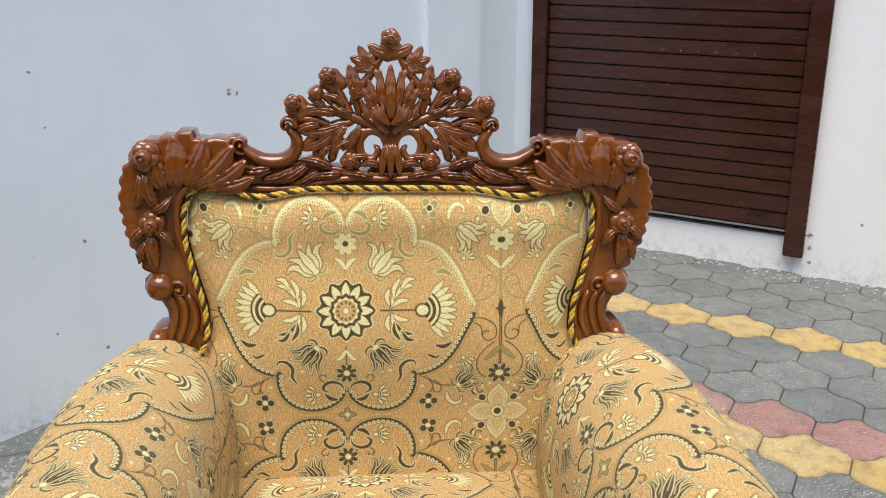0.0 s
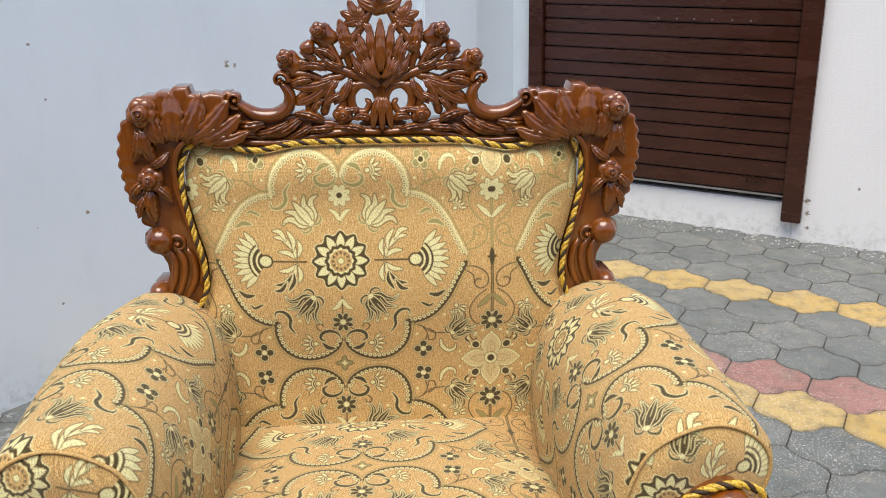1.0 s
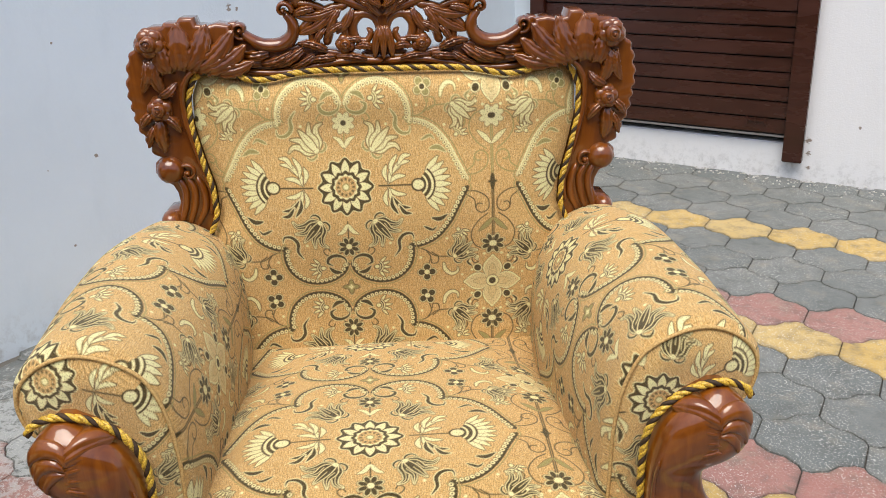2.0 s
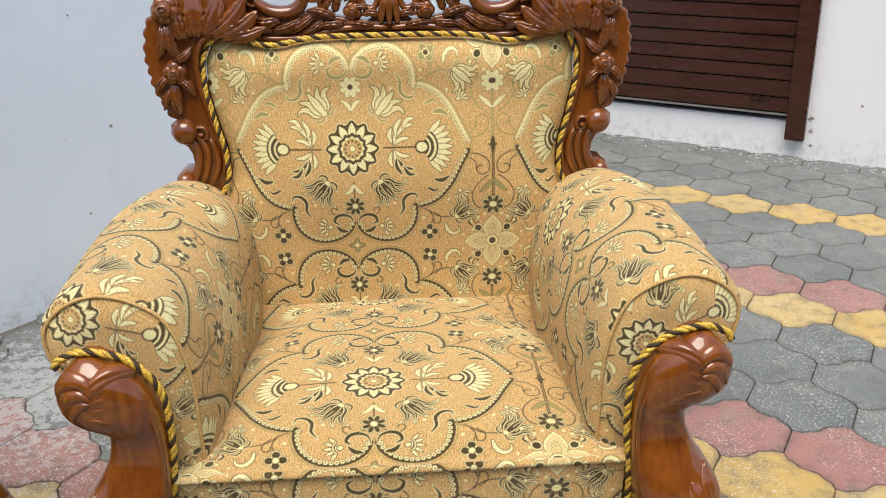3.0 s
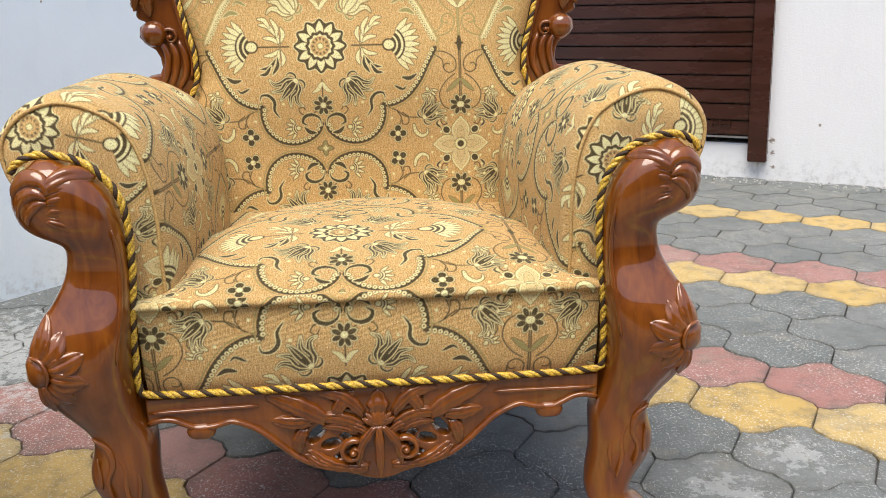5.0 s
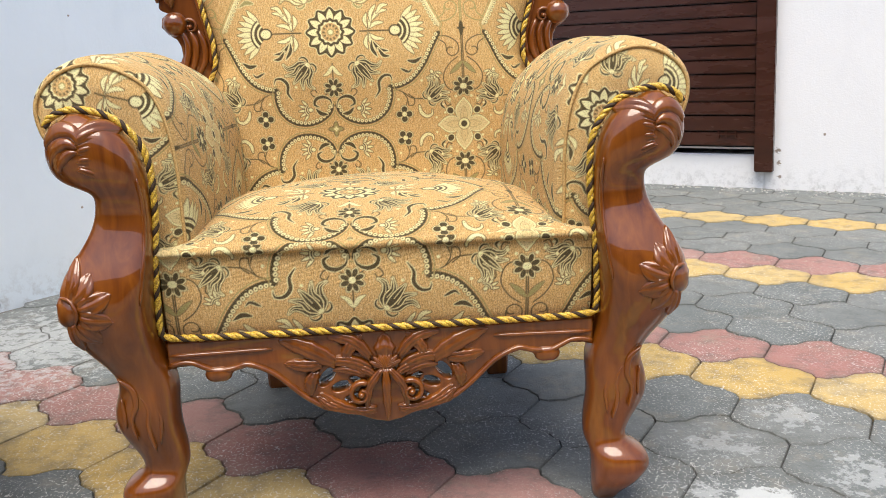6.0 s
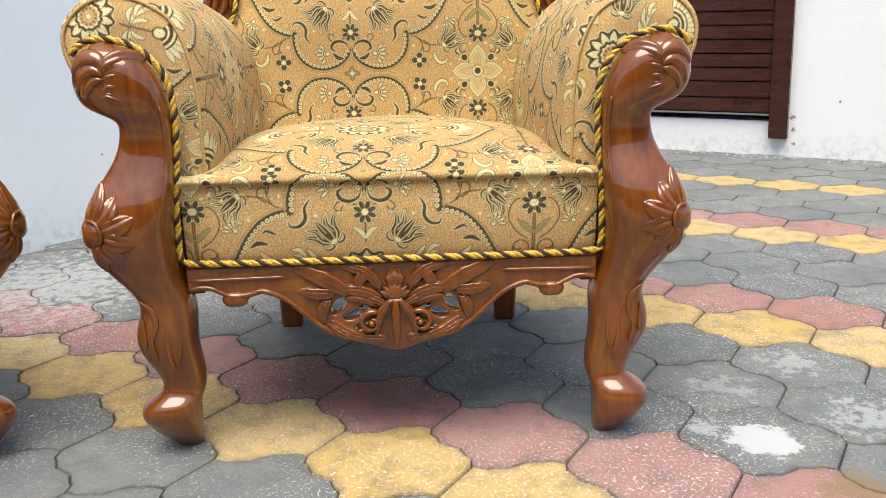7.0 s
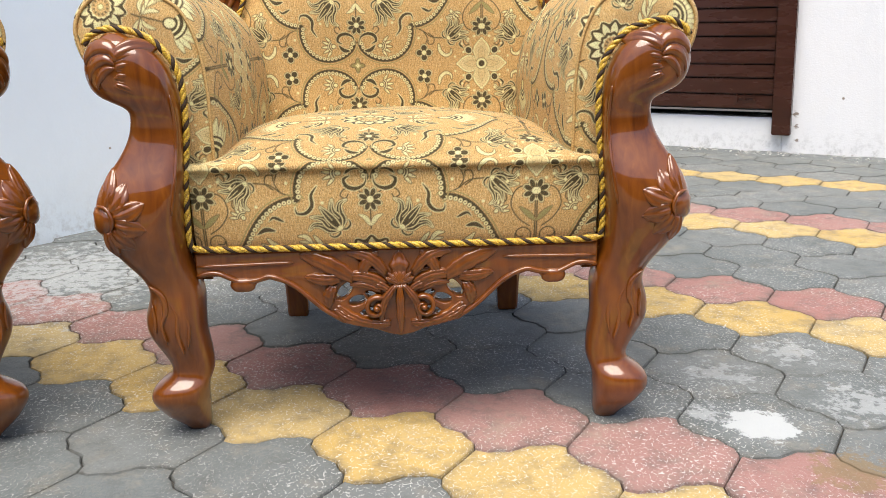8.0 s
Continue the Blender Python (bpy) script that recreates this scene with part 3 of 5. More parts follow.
    for cv in (-0.19, 0.19):
        for a, b, kind in ((0.0160, 0.0062, "d"), (0.0140, 0.0046, "s"), (0.0050, 0.0022, "c")):
            lay(soft(np.minimum(ell(0.0, cv, a, b), ell(0.0, cv, b, a))), kind)
    # fan flowers on the long axis
    stroke([(0.058, 0), (0.122, 0)], 0.0013)
    fan(0.124, 0.0, 0.057, 0.0, 9, 0.22)
    # star flowers at the corners of the repeat
    for cv in (-CELL_V / 2, CELL_V / 2):
        for k in range(4):
            th = math.pi / 4 + math.pi / 2 * k
            for size, kind in ((0.0098, "d"), (0.0090, "c"), (0.0070, "d")):
                lay(soft(ell(0.26 + 0.039 * math.cos(th), cv + 0.039 * math.sin(th), size, size * 0.9, th)), kind)
        for w, fill, rim, far, tint in ((0.0175, "c", "d", 0.050, 0.0), (0.0150, "g", "c", 0.0465, 0.5), (0.0070, "g", "s", 0.034, 0.35)):
            for k in range(4):
                th = math.pi / 2 * k
                blade([(0.26 + r * math.cos(th), cv + r * math.sin(th)) for r in (0.004, far / 2, far)], w, fill, rim, 0.0009, fat=0.5, tint=tint)
        for size, kind in ((0.0120, "d"), (0.0108, "c"), (0.0066, "d")):
            lay(soft(ell(0.26, cv, size, size)), kind)
        for k in range(12):
            th = math.pi / 6 * (k + 0.5)
            lay(soft(ell(0.26 + 0.058 * math.cos(th), cv + 0.058 * math.sin(th), 0.0022, 0.0022)), "c")
    # the medallion
    R, TH = np.hypot(A, V), np.arctan2(V, A)
    lay(soft(R - 0.0475 - 0.0035 * np.cos(12 * TH)), "c")
    lay(soft(R - 0.0460 - 0.0035 * np.cos(12 * TH)), "d")
    for k in range(12):
        th = math.pi / 6 * k
        x, y = axes(0.0, 0.0, th)
        f = np.clip((x - 0.019) / 0.026, 0, 1)
        lay(soft(np.where((x < 0.019) | (x > 0.045), 0.01, np.abs(y) - 0.0066 * np.sin(math.pi * f**0.8) ** 0.8)), "c")
    lay(soft(R - 0.0265 - 0.0016 * np.cos(12 * TH)), "d")
    lay(soft(R - 0.0205 - 0.0012 * np.cos(12 * TH)), "c")
    g = soft(R - 0.0180)
    for m in (dark, cream, sage):
        m *= 1 - g
    lay(soft(np.abs(R - 0.0135) - 0.0024) * (0.45 + 0.45 * np.cos(12 * TH)), "d")
    lay(soft(R - 0.0065), "s")
    lay(soft(R - 0.0045), "c")
    half = np.stack([dark, cream, sage], -1)
    return np.concatenate([half[:, ::-1], half], 1)


# this repeat has the upper back's sheen painted in; the next has none
WEAVE_SHEEN = weave_cell(True)
WEAVE_DEEP = weave_cell(False)


def woven(u, v, cell):
    """Thread masks at pattern coordinates in metres, the medallion at 0, 0."""
    nv, nu = cell.shape[:2]
    x = ((u + CELL_U / 2) / STEP - 0.5) % nu
    y = ((v + CELL_V / 2) / STEP - 0.5) % nv
    i, j = np.floor(x).astype(int) % nu, np.floor(y).astype(int) % nv
    fx, fy = (x - np.floor(x))[..., None], (y - np.floor(y))[..., None]
    i1, j1 = (i + 1) % nu, (j + 1) % nv
    return (cell[j, i] * (1 - fx) + cell[j, i1] * fx) * (1 - fy) + (cell[j1, i] * (1 - fx) + cell[j1, i1] * fx) * fy


def cloth_mesh(name, P, u, v, flip, cell):
    a, b = P.shape[:2]
    idx = np.arange(a * b).reshape(a, b)
    quads = np.stack([idx[:-1, :-1], idx[:-1, 1:], idx[1:, 1:], idx[1:, :-1]], -1).reshape(-1, 4)
    if flip:
        quads = quads[:, ::-1]
    me = bpy.data.meshes.new(name)
    me.vertices.add(a * b)
    me.vertices.foreach_set("co", P.reshape(-1).astype(np.float32))
    me.loops.add(quads.size)
    me.loops.foreach_set("vertex_index", quads.reshape(-1).astype(np.int32))
    me.polygons.add(len(quads))
    me.polygons.foreach_set("loop_start", np.arange(0, quads.size, 4).astype(np.int32))
    me.update(calc_edges=True)
    col = me.color_attributes.new("weave", "BYTE_COLOR", "POINT")
    rgba = np.ones((a * b, 4), np.float32)
    masks = woven(u, v, WEAVE_DEEP)
    if cell is WEAVE_SHEEN:  # sheen on the upper back is put into its thread colours
        masks += (woven(u, v, WEAVE_SHEEN) - masks) * np.clip(v / 0.04 + 0.5, 0, 1)[..., None]
    rgba[:, :3] = masks.reshape(-1, 3)
    col.data.foreach_set("color", rgba.reshape(-1))
    uv = me.uv_layers.new(name="UVMap")
    w = np.stack([u, v], -1).reshape(-1, 2)[quads.reshape(-1)]
    uv.data.foreach_set("uv", w.reshape(-1).astype(np.float32))
    me.validate()
    me.shade_smooth()
    me.materials.append(FABRIC)
    return me


COARSE = {}  # lighter covers for the chair of which little is seen


def cloth(name, P, u, v, parent, label="", flip=False, cell=WEAVE_DEEP):
    """A cushion's cover: a fine grid of points P (rows, columns, 3) with the pattern's coordinates."""
    u, v = u + 0 * P[..., 0], v + 0 * P[..., 0]
    me = cloth_mesh(name, P, u, v, flip, cell)
    COARSE[me.name] = cloth_mesh(name, P[::3, ::3], u[::3, ::3], v[::3, ::3], flip, cell)
    return part(name, me, None, parent, label)


def arc_length(P):
    """Length along the rows' direction (axis 0) of a grid, from its first row."""
    d = np.linalg.norm(np.diff(P, axis=0), axis=2)
    return np.vstack([np.zeros((1, P.shape[1])), np.cumsum(d, axis=0)])


def wrinkle(x, y, seed, size):
    """Slow uneven swelling of stuffed cloth."""
    r = np.random.RandomState(seed)
    out = np.zeros_like(x)
    for _ in range(7):
        k = r.uniform(6, 26, 2)
        out += np.sin(k[0] * x * r.choice([-1, 1]) + k[1] * y + r.uniform(0, 6.3))
    return out * size / 7


# ---- paved ground, walls and gate ----
TILE_A, TILE_H, TILE_TURN = 0.2449, 0.1800, -0.6049
TILE_O = np.array([-0.1207, 0.0027])
V1 = TILE_A * np.array([math.cos(TILE_TURN), math.sin(TILE_TURN)])
VN = np.array([-math.sin(TILE_TURN), math.cos(TILE_TURN)])
V2 = V1 / 2 + TILE_H * VN

ground_me = mesh_of("ground", [(-400, -400, -0.011), (400, -400, -0.011), (400, 400, -0.011), (-400, 400, -0.011)], [(0, 1, 2, 3)], False)
ground = tagged(part("ground", ground_me, SAND), "sandy ground under interlocking concrete pavers", "ground", kind="structure")

GATE_P, GATE_TURN = np.array([1.896, 2.863]), 146.15
GU = np.array([math.cos(radians(GATE_TURN)), math.sin(radians(GATE_TURN))])
GN = np.array([-GU[1], GU[0]])  # towards the camera's side
if GN @ (np.array([0, -1]) - GATE_P) < 0:
    GN = -GN
LEFT_P, LEFT_TURN = np.array([-1.094, 1.450]), 48.9
LU = np.array([math.cos(radians(LEFT_TURN)), math.sin(radians(LEFT_TURN))])
LN = np.array([-LU[1], LU[0]])
if LN @ (np.array([0, -1]) - LEFT_P) < 0:
    LN = -LN
PLUMB = -0.024  # the walls lean a little against the sloping yard


def wall_block(name, p0, along, out, a0, a1, o0, o1, z0, z1, b=0.006):
    """A block in a wall's own axes: a along it, o out of its face, z up."""
    me = box(a0, a1, o0, o1, z0, z1, b)
    for q in me.vertices:
        a, o, z = q.co
        x, y = p0 + along * a + out * o
        q.co = (x + PLUMB * z, y, z)
    bm = bmesh.new()
    bm.from_mesh(me)
    bmesh.ops.recalc_face_normals(bm, faces=bm.faces)
    bm.to_mesh(me)
    bm.free()
    me.name = name
    return me


def on_gate(name, *dims, b=0.004):
    return wall_block(name, GATE_P, GU, GN, *dims, b=b)


def on_left(name, *dims, b=0.006):
    return wall_block(name, LEFT_P, LU, LN, *dims, b=b)


WALL_TOP = 2.3
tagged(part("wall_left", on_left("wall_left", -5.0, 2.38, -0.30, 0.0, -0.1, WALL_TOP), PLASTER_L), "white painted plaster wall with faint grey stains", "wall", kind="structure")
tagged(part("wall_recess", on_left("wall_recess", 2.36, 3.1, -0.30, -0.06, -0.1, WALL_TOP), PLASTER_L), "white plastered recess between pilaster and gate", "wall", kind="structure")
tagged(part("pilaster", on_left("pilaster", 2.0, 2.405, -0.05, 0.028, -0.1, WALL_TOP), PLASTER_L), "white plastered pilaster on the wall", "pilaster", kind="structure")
tagged(part("wall_gate_right", on_gate("wall_gate_right", -4.0, -0.035, -0.22, 0.0, -0.1, WALL_TOP), PLASTER_R), "white painted wall beside the brown gate", "wall", kind="structure")
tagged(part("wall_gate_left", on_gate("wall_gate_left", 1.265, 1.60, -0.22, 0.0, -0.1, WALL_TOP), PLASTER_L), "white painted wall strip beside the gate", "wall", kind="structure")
tagged(part("wall_gate_lintel", on_gate("wall_gate_lintel", -0.035, 1.265, -0.22, 0.0, 2.15, WALL_TOP), PLASTER_R), "white wall above the gate", "wall", kind="structure")
tagged(part("gate_sill", on_gate("gate_sill", -0.035, 1.265, -0.22, -0.003, -0.1, 0.168, b=0.005), PLASTER_R), "whitewashed masonry sill with dirty lower edge", "sill", kind="structure")
# near-black sheet added as the shade behind the gate
tagged(part("gate_reveal", on_gate("gate_reveal", -0.1, 1.33, -0.26, -0.225, 0.0, 2.2), GAP_SHADE), "near-black sheet standing in for shade behind the gate", "wall", kind="structure")
# unseen plain wall added behind the camera, dark to deepen reflections and front light
UNSEEN_DARK = plain("unseen_wall_dark", (0.095, 0.090, 0.080), 0.9)
yard = box(-9.0, 9.0, -4.9, -4.6, -0.1, 2.3, 0.01)
tagged(part("wall_yard", yard, UNSEEN_DARK), "unseen dark wall added behind the camera to shape reflections", "wall", kind="structure")

RIVETS = (0.225, 0.305, 0.395, 0.475, 0.555, 0.640)
gate = tagged(new("gate"), "dark brown painted steel gate with horizontal slats", "gate")
part("gate_frame", on_gate("gate_frame", -0.075, 0.012, -0.03, 0.045, 0.088, 2.15), STEEL, gate, "brown steel post")
part("gate_frame", on_gate("gate_frame", 1.215, 1.29, -0.03, 0.045, 0.17, 2.15), STEEL, gate, "brown steel post")
part("gate_frame", on_gate("gate_frame", 0.012, 1.215, -0.03, 0.03, 2.08, 2.15), STEEL, gate, "brown steel head rail")
z = 0.208
heights = [0.072, 0.080] + [0.0672] * 26
for k, hgt in enumerate(heights):
    if z + hgt > 2.08:
        break
    me = on_gate("slat", 0.014, 1.213, -0.014, 0.018 + 0.003 * ((k * 7) % 3 - 1) * 0.4, z + 0.0025, z + hgt - 0.0025, b=0.005)
    part("slat", me, STEEL, gate)
    z += hgt
# near-black sheet paints the shade seen in the gaps between slats
part("backing", on_gate("backing", 0.01, 1.218, -0.02, -0.0145, 0.206, 2.10, b=0), GAP_SHADE, gate, "near-black sheet standing in for shade between slats")
part("bottom_flange", on_gate("bottom_flange", 0.014, 1.213, -0.02, 0.024, 0.196, 0.205, b=0.002), BARE, gate, "bare steel bottom flange")
latch = part("latch", on_gate("latch", 0.10, 0.19, 0.0185, 0.026, 0.262, 0.27, b=0.002), STEEL, gate, "small brown latch")
for a in (0.10, 0.145, 0.182):
    part("staple", on_gate("staple", a, a + 0.008, 0.0185, 0.032, 0.248, 0.286, b=0.002), STEEL, latch)


for a in RIVETS:
    me = on_gate("rivet", a - 0.004, a + 0.004, 0.0165, 0.021, 0.978, 0.986, b=0.0015)
    part("rivet", me, BARE, gate, "small bright rivet")


def rubble():
    """Crumbs of mortar and gravel swept against the foot of the gate wall."""
    r = random.Random(11)
    s = Solid()
    for _ in range(420):
        a, o, size = r.uniform(-1.6, 1.3), abs(r.gauss(0.0, 0.07)) + 0.004, r.uniform(0.002, 0.007)
        x, y = GATE_P + GU * a + GN * o
        turn = r.uniform(0, 3)
        rings = []
        for f, h in ((0.8, 0.0), (1.0, 0.35), (0.6, 0.8)):
            rings.append([(x + size * f * r.uniform(0.7, 1.2) * math.cos(turn + k * 1.2566), y + size * f * r.uniform(0.7, 1.2) * math.sin(turn + k * 1.2566), 0.0005 + size * h) for k in range(5)])
        s.add(Solid().rings(rings))
    me = s.mesh("rubble", False)
    return tagged(part("rubble", me, plain("mortar_crumbs", (0.55, 0.53, 0.49), 0.9)), "pale mortar crumbs swept along the wall foot", "rubble", kind="stuff")


rubble()

# ---- the armchair ----
def armchair():
    chair = tagged(new("armchair"), "carved brown wooden armchair with gold brocade upholstery standing on pavers", "armchair", "carved armchairs")

    # seat cushion: front face and domed top in one cover
    res = 0.00115
    hw = 0.318
    x = np.linspace(-hw, hw, int(2 * hw / res))
    path = spline([(0.004, 0.308), (-0.004, 0.33), (-0.011, 0.38), (-0.008, 0.428), (-0.008, 0.434), (-0.0145, 0.438), (-0.0155, 0.444), (-0.010, 0.449), (-0.003, 0.4475), (0.004, 0.451), (0.018, 0.461), (0.06, 0.481), (0.13, 0.495), (0.22, 0.499), (0.34, 0.496), (0.43, 0.486), (0.50, 0.462), (0.55, 0.43)], 600)
    yy, zz = path[:, 0][:, None] + 0 * x, path[:, 1][:, None] + 0 * x
    xx = x[None, :] + 0 * yy
    s = np.abs(xx) / hw
    top = np.clip((zz - 0.449) / 0.045, 0, 1)
    zz = zz - top * (0.072 * s**4.4 + 0.085 * s**2.2 * np.clip((yy - 0.25) / 0.25, 0, 1)) + wrinkle(xx, yy, 3, 0.0022) * np.clip(top * 2, 0, 1)
    front = np.clip((0.44 - path[:, 1]) / 0.05, 0, 1)[:, None] * (np.arange(len(path)) < 208)[:, None]
    yy = yy + front * (0.012 * s**4 + wrinkle(xx, zz, 4, 0.0016))
    P = np.stack([xx, yy, zz], -1)
    L = arc_length(P)
    mid = P.shape[1] // 2
    k = int(np.argmin(np.abs(path[:, 0] - 0.142) + (path[:, 1] < 0.455)))
    seam = int(np.argmin(np.abs(path[:, 1] - 0.4495) + (path[:, 0] < -0.013) + np.abs(path[:, 0] + 0.010)))
    on_top = (np.arange(len(path)) >= seam)[:, None]
    sv = np.where(on_top, (L - L[k, mid]) * 0.19 / (L[k, mid] - L[seam, mid]), L - L[seam, mid] + 0.176)
    cloth("seat_cushion", P, xx + 0.042, sv + 0 * xx, chair, "gold brocade seat cushion with floral medallion", False)

    # back cushion
    t = np.linspace(0, 1, 460)
    xs = np.linspace(-1, 1, 600)
    T, S = np.meshgrid(t, xs, indexing="ij")
    ztop = 0.950 - 0.014 * np.exp(-((np.abs(S) - 0.66) / 0.16) ** 2) + 0.008 * np.exp(-((np.abs(S) - 0.95) / 0.08) ** 2)
    Z = 0.44 + (ztop - 0.44) * T
    hwz = np.interp(Z, [0.44, 0.66, 0.70, 0.75, 0.80, 0.86, 0.91, 0.94, 0.96], [0.335, 0.325, 0.308, 0.311, 0.325, 0.339, 0.340, 0.328, 0.312])
    ker = np.ones(9) / 9
    hwz = np.apply_along_axis(lambda q: np.convolve(np.pad(q, 4, "edge"), ker, "valid"), 0, hwz)
    X = S * hwz + 0.006
    W = (1 - np.abs(S) ** 7) * (1 - T**26)
    Y = 0.535 + (Z - 0.56) * 0.13 + 0.026 * (1 - W) - 0.020 * np.exp(-((T - 0.93) / 0.10) ** 2) * (1 - S**6) - 0.036 * (1 - S**4) * np.exp(-((T - 0.54) / 0.27) ** 2) + wrinkle(X, Z, 8, 0.0022)
    P = np.stack([X, Y, Z], -1)
    cloth("back_cushion", P, X + 0.072, Z - 0.757, chair, "gold brocade back cushion with floral medallion", True, WEAVE_SHEEN)
    edge_l = P[69::4, 0] + np.array([-0.004, -0.016, 0])
    edge_t = P[-1, 5:-5:4] + np.array([0, -0.016, 0.003])
    edge_r = P[69::4, -1] + np.array([0.004, -0.016, 0])
    back_rope = np.vstack([edge_l[20:-2], edge_t, edge_r[20:-2][::-1]])
    rope(chair, back_rope[::3], "twisted gold and umber cord edging the back")

    # rolled arms
    sec = [(0.262, 0.40), (0.262, 0.48), (0.263, 0.56), (0.276, 0.625), (0.304, 0.676), (0.348, 0.708), (0.395, 0.720), (0.438, 0.708), (0.468, 0.682), (0.480, 0.650), (0.474, 0.612), (0.455, 0.585), (0.430, 0.572)]
    NA = 480
    q = spline(sec, NA)
    ys = np.linspace(0.030, 0.60, 400)
    for side in (1, -1):
        arm = part("armrest", bpy.data.meshes.new("armrest"), None, chair, "rolled gold brocade armrest")
        K, Yg = np.meshgrid(np.arange(NA), ys, indexing="ij")
        Xg, Zg = q[K, 0], q[K, 1]
        f = np.clip((Yg - 0.03) / 0.02, 0, 1)
        puff = 0.008 * np.sin(np.pi * np.clip((Yg - 0.03) / 0.5, 0, 1)) - 0.010 * (1 - f) ** 2
        nx = np.gradient(q[:, 1])
        nz = -np.gradient(q[:, 0])
        nl = np.hypot(nx, nz) + 1e-9
        nx, nz = -nx / nl, -nz / nl
        puff = puff + wrinkle(Yg * 1.3, K * 0.0014, 21 if side > 0 else 22, 0.004)
        back_fall = np.clip((Yg - 0.35) / 0.25, 0, 1) ** 2 * 0.035
        Xg, Zg = Xg + nx[K] * puff, Zg + nz[K] * puff - back_fall * np.clip((Zg - 0.5) / 0.2, 0, 1)
        Xg = Xg + 0.012 * np.clip((0.25 - Yg) / 0.25, 0, 1) * np.clip((0.315 - q[K, 0]) / 0.05, 0, 1)
        arcs = np.r_[0, np.cumsum(np.linalg.norm(np.diff(q, axis=0), axis=1))]
        P = np.stack([side * Xg, Yg, Zg], -1)
        if side > 0:
            pu, pv = arcs[K] - 0.257, 0.93 * Yg - 0.37
        else:
            pu, pv = 0.45 - arcs[K], Yg - 0.405
        cloth("armrest_cover", P, pu, pv, arm, "", side < 0)
        # front panel of the arm, set inside the seam
        ring = np.stack([side * Xg[:, 0], Yg[:, 0], Zg[:, 0]], -1)
        depth = np.linspace(0, 1, 60)
        cx, cz = side * 0.375, 0.60
        D, Kk = np.meshgrid(depth, np.arange(NA), indexing="ij")
        low = np.clip((0.58 - ring[Kk, 2]) / 0.1, 0, 1)
        tx = cx * (1 - low) + side * 0.345 * low
        tz = cz * (1 - low) + ring[Kk, 2] * low
        F = np.stack([ring[Kk, 0] + (tx - ring[Kk, 0]) * D, 0.030 - 0.014 * np.sin(np.pi / 2 * np.minimum(1, D * 3)), ring[Kk, 2] + (tz - ring[Kk, 2]) * D], -1)
        mu, mv, tilt = (0.338, 0.612, 0.45) if side > 0 else (-0.428, 0.682, -0.25)
        tc, ts = math.cos(tilt), math.sin(tilt)
        fu, fv = 1.25 * (F[..., 0] - mu), 1.25 * (F[..., 2] - mv)
        cloth("arm_front_panel", F, fu * tc + fv * ts, fv * tc - fu * ts, arm, "", side < 0)
        part("piping", tube(ring[8:-6:5] + np.array([0, -0.002, 0]), 0.0027, 7).mesh("piping"), FABRIC_PLAIN, arm)
        # outer side panel under the roll
        part("side_panel", box(*sorted((side * 0.318, side * 0.340)), 0.05, 0.58, 0.26, 0.62, 0.006), FABRIC_PLAIN, arm)

    # cord from one arm, down the post, along the front and up again
    half = [(0.447, 0.628), (0.438, 0.641), (0.407, 0.651), (0.361, 0.640), (0.329, 0.611), (0.314, 0.574), (0.312, 0.516), (0.315, 0.473), (0.321, 0.421), (0.323, 0.359), (0.322, 0.330), (0.308, 0.317)]
    pts = [(a, -0.012, b) for a, b in half] + [(a, -0.014, 0.315) for a in (0.2, 0.1, 0.0, -0.1, -0.2)] + [(-a, -0.012, b) for a, b in reversed(half)]
    rope(chair, pts, "twisted gold and umber cord edging the seat")

    for side in (1, -1):
        front_leg(chair, side)
        rear = Solid().rings([[((0.252 if side > 0 else -0.234) + a * w, 0.60 + b * w, zc) for a, b in ((-1, -0.8), (-0.8, -1), (0.8, -1), (1, -0.8), (1, 0.8), (0.8, 1), (-0.8, 1), (-1, 0.8))] for zc, w in ((0, 0.021), (0.006, 0.023), (0.10, 0.027), (0.26, 0.031))])
        part("rear_leg", rear.mesh("rear_leg", False), WOOD, chair)
        part("side_rail", box(*sorted((side * 0.30, side * 0.335)), 0.04, 0.62, 0.252, 0.312), WOOD, chair)
    part("rear_rail", box(-0.3, 0.3, 0.60, 0.635, 0.245, 0.34), WOOD, chair)
    part("seat_base", box(-0.298, 0.298, 0.022, 0.598, 0.285, 0.318), WOOD, chair, "dark wooden seat base")
    part("back_panel", box(-0.33, 0.33, 0.665, 0.69, 0.34, 0.955), FABRIC_PLAIN, chair, "plain fabric rear of the back")
    apron(chair)
    back_frame(chair)
    return chair


def rope(parent, pts, label):
    strands = rope_strands(pts, 0.0052, 0.031, 3)
    trim = part("rope_trim", strands[0].add(strands[1]).mesh("gold_strands"), GOLD, parent, label)
    part("umber_strand", strands[2].mesh("umber_strand"), UMBER, trim, "dark umber strand")


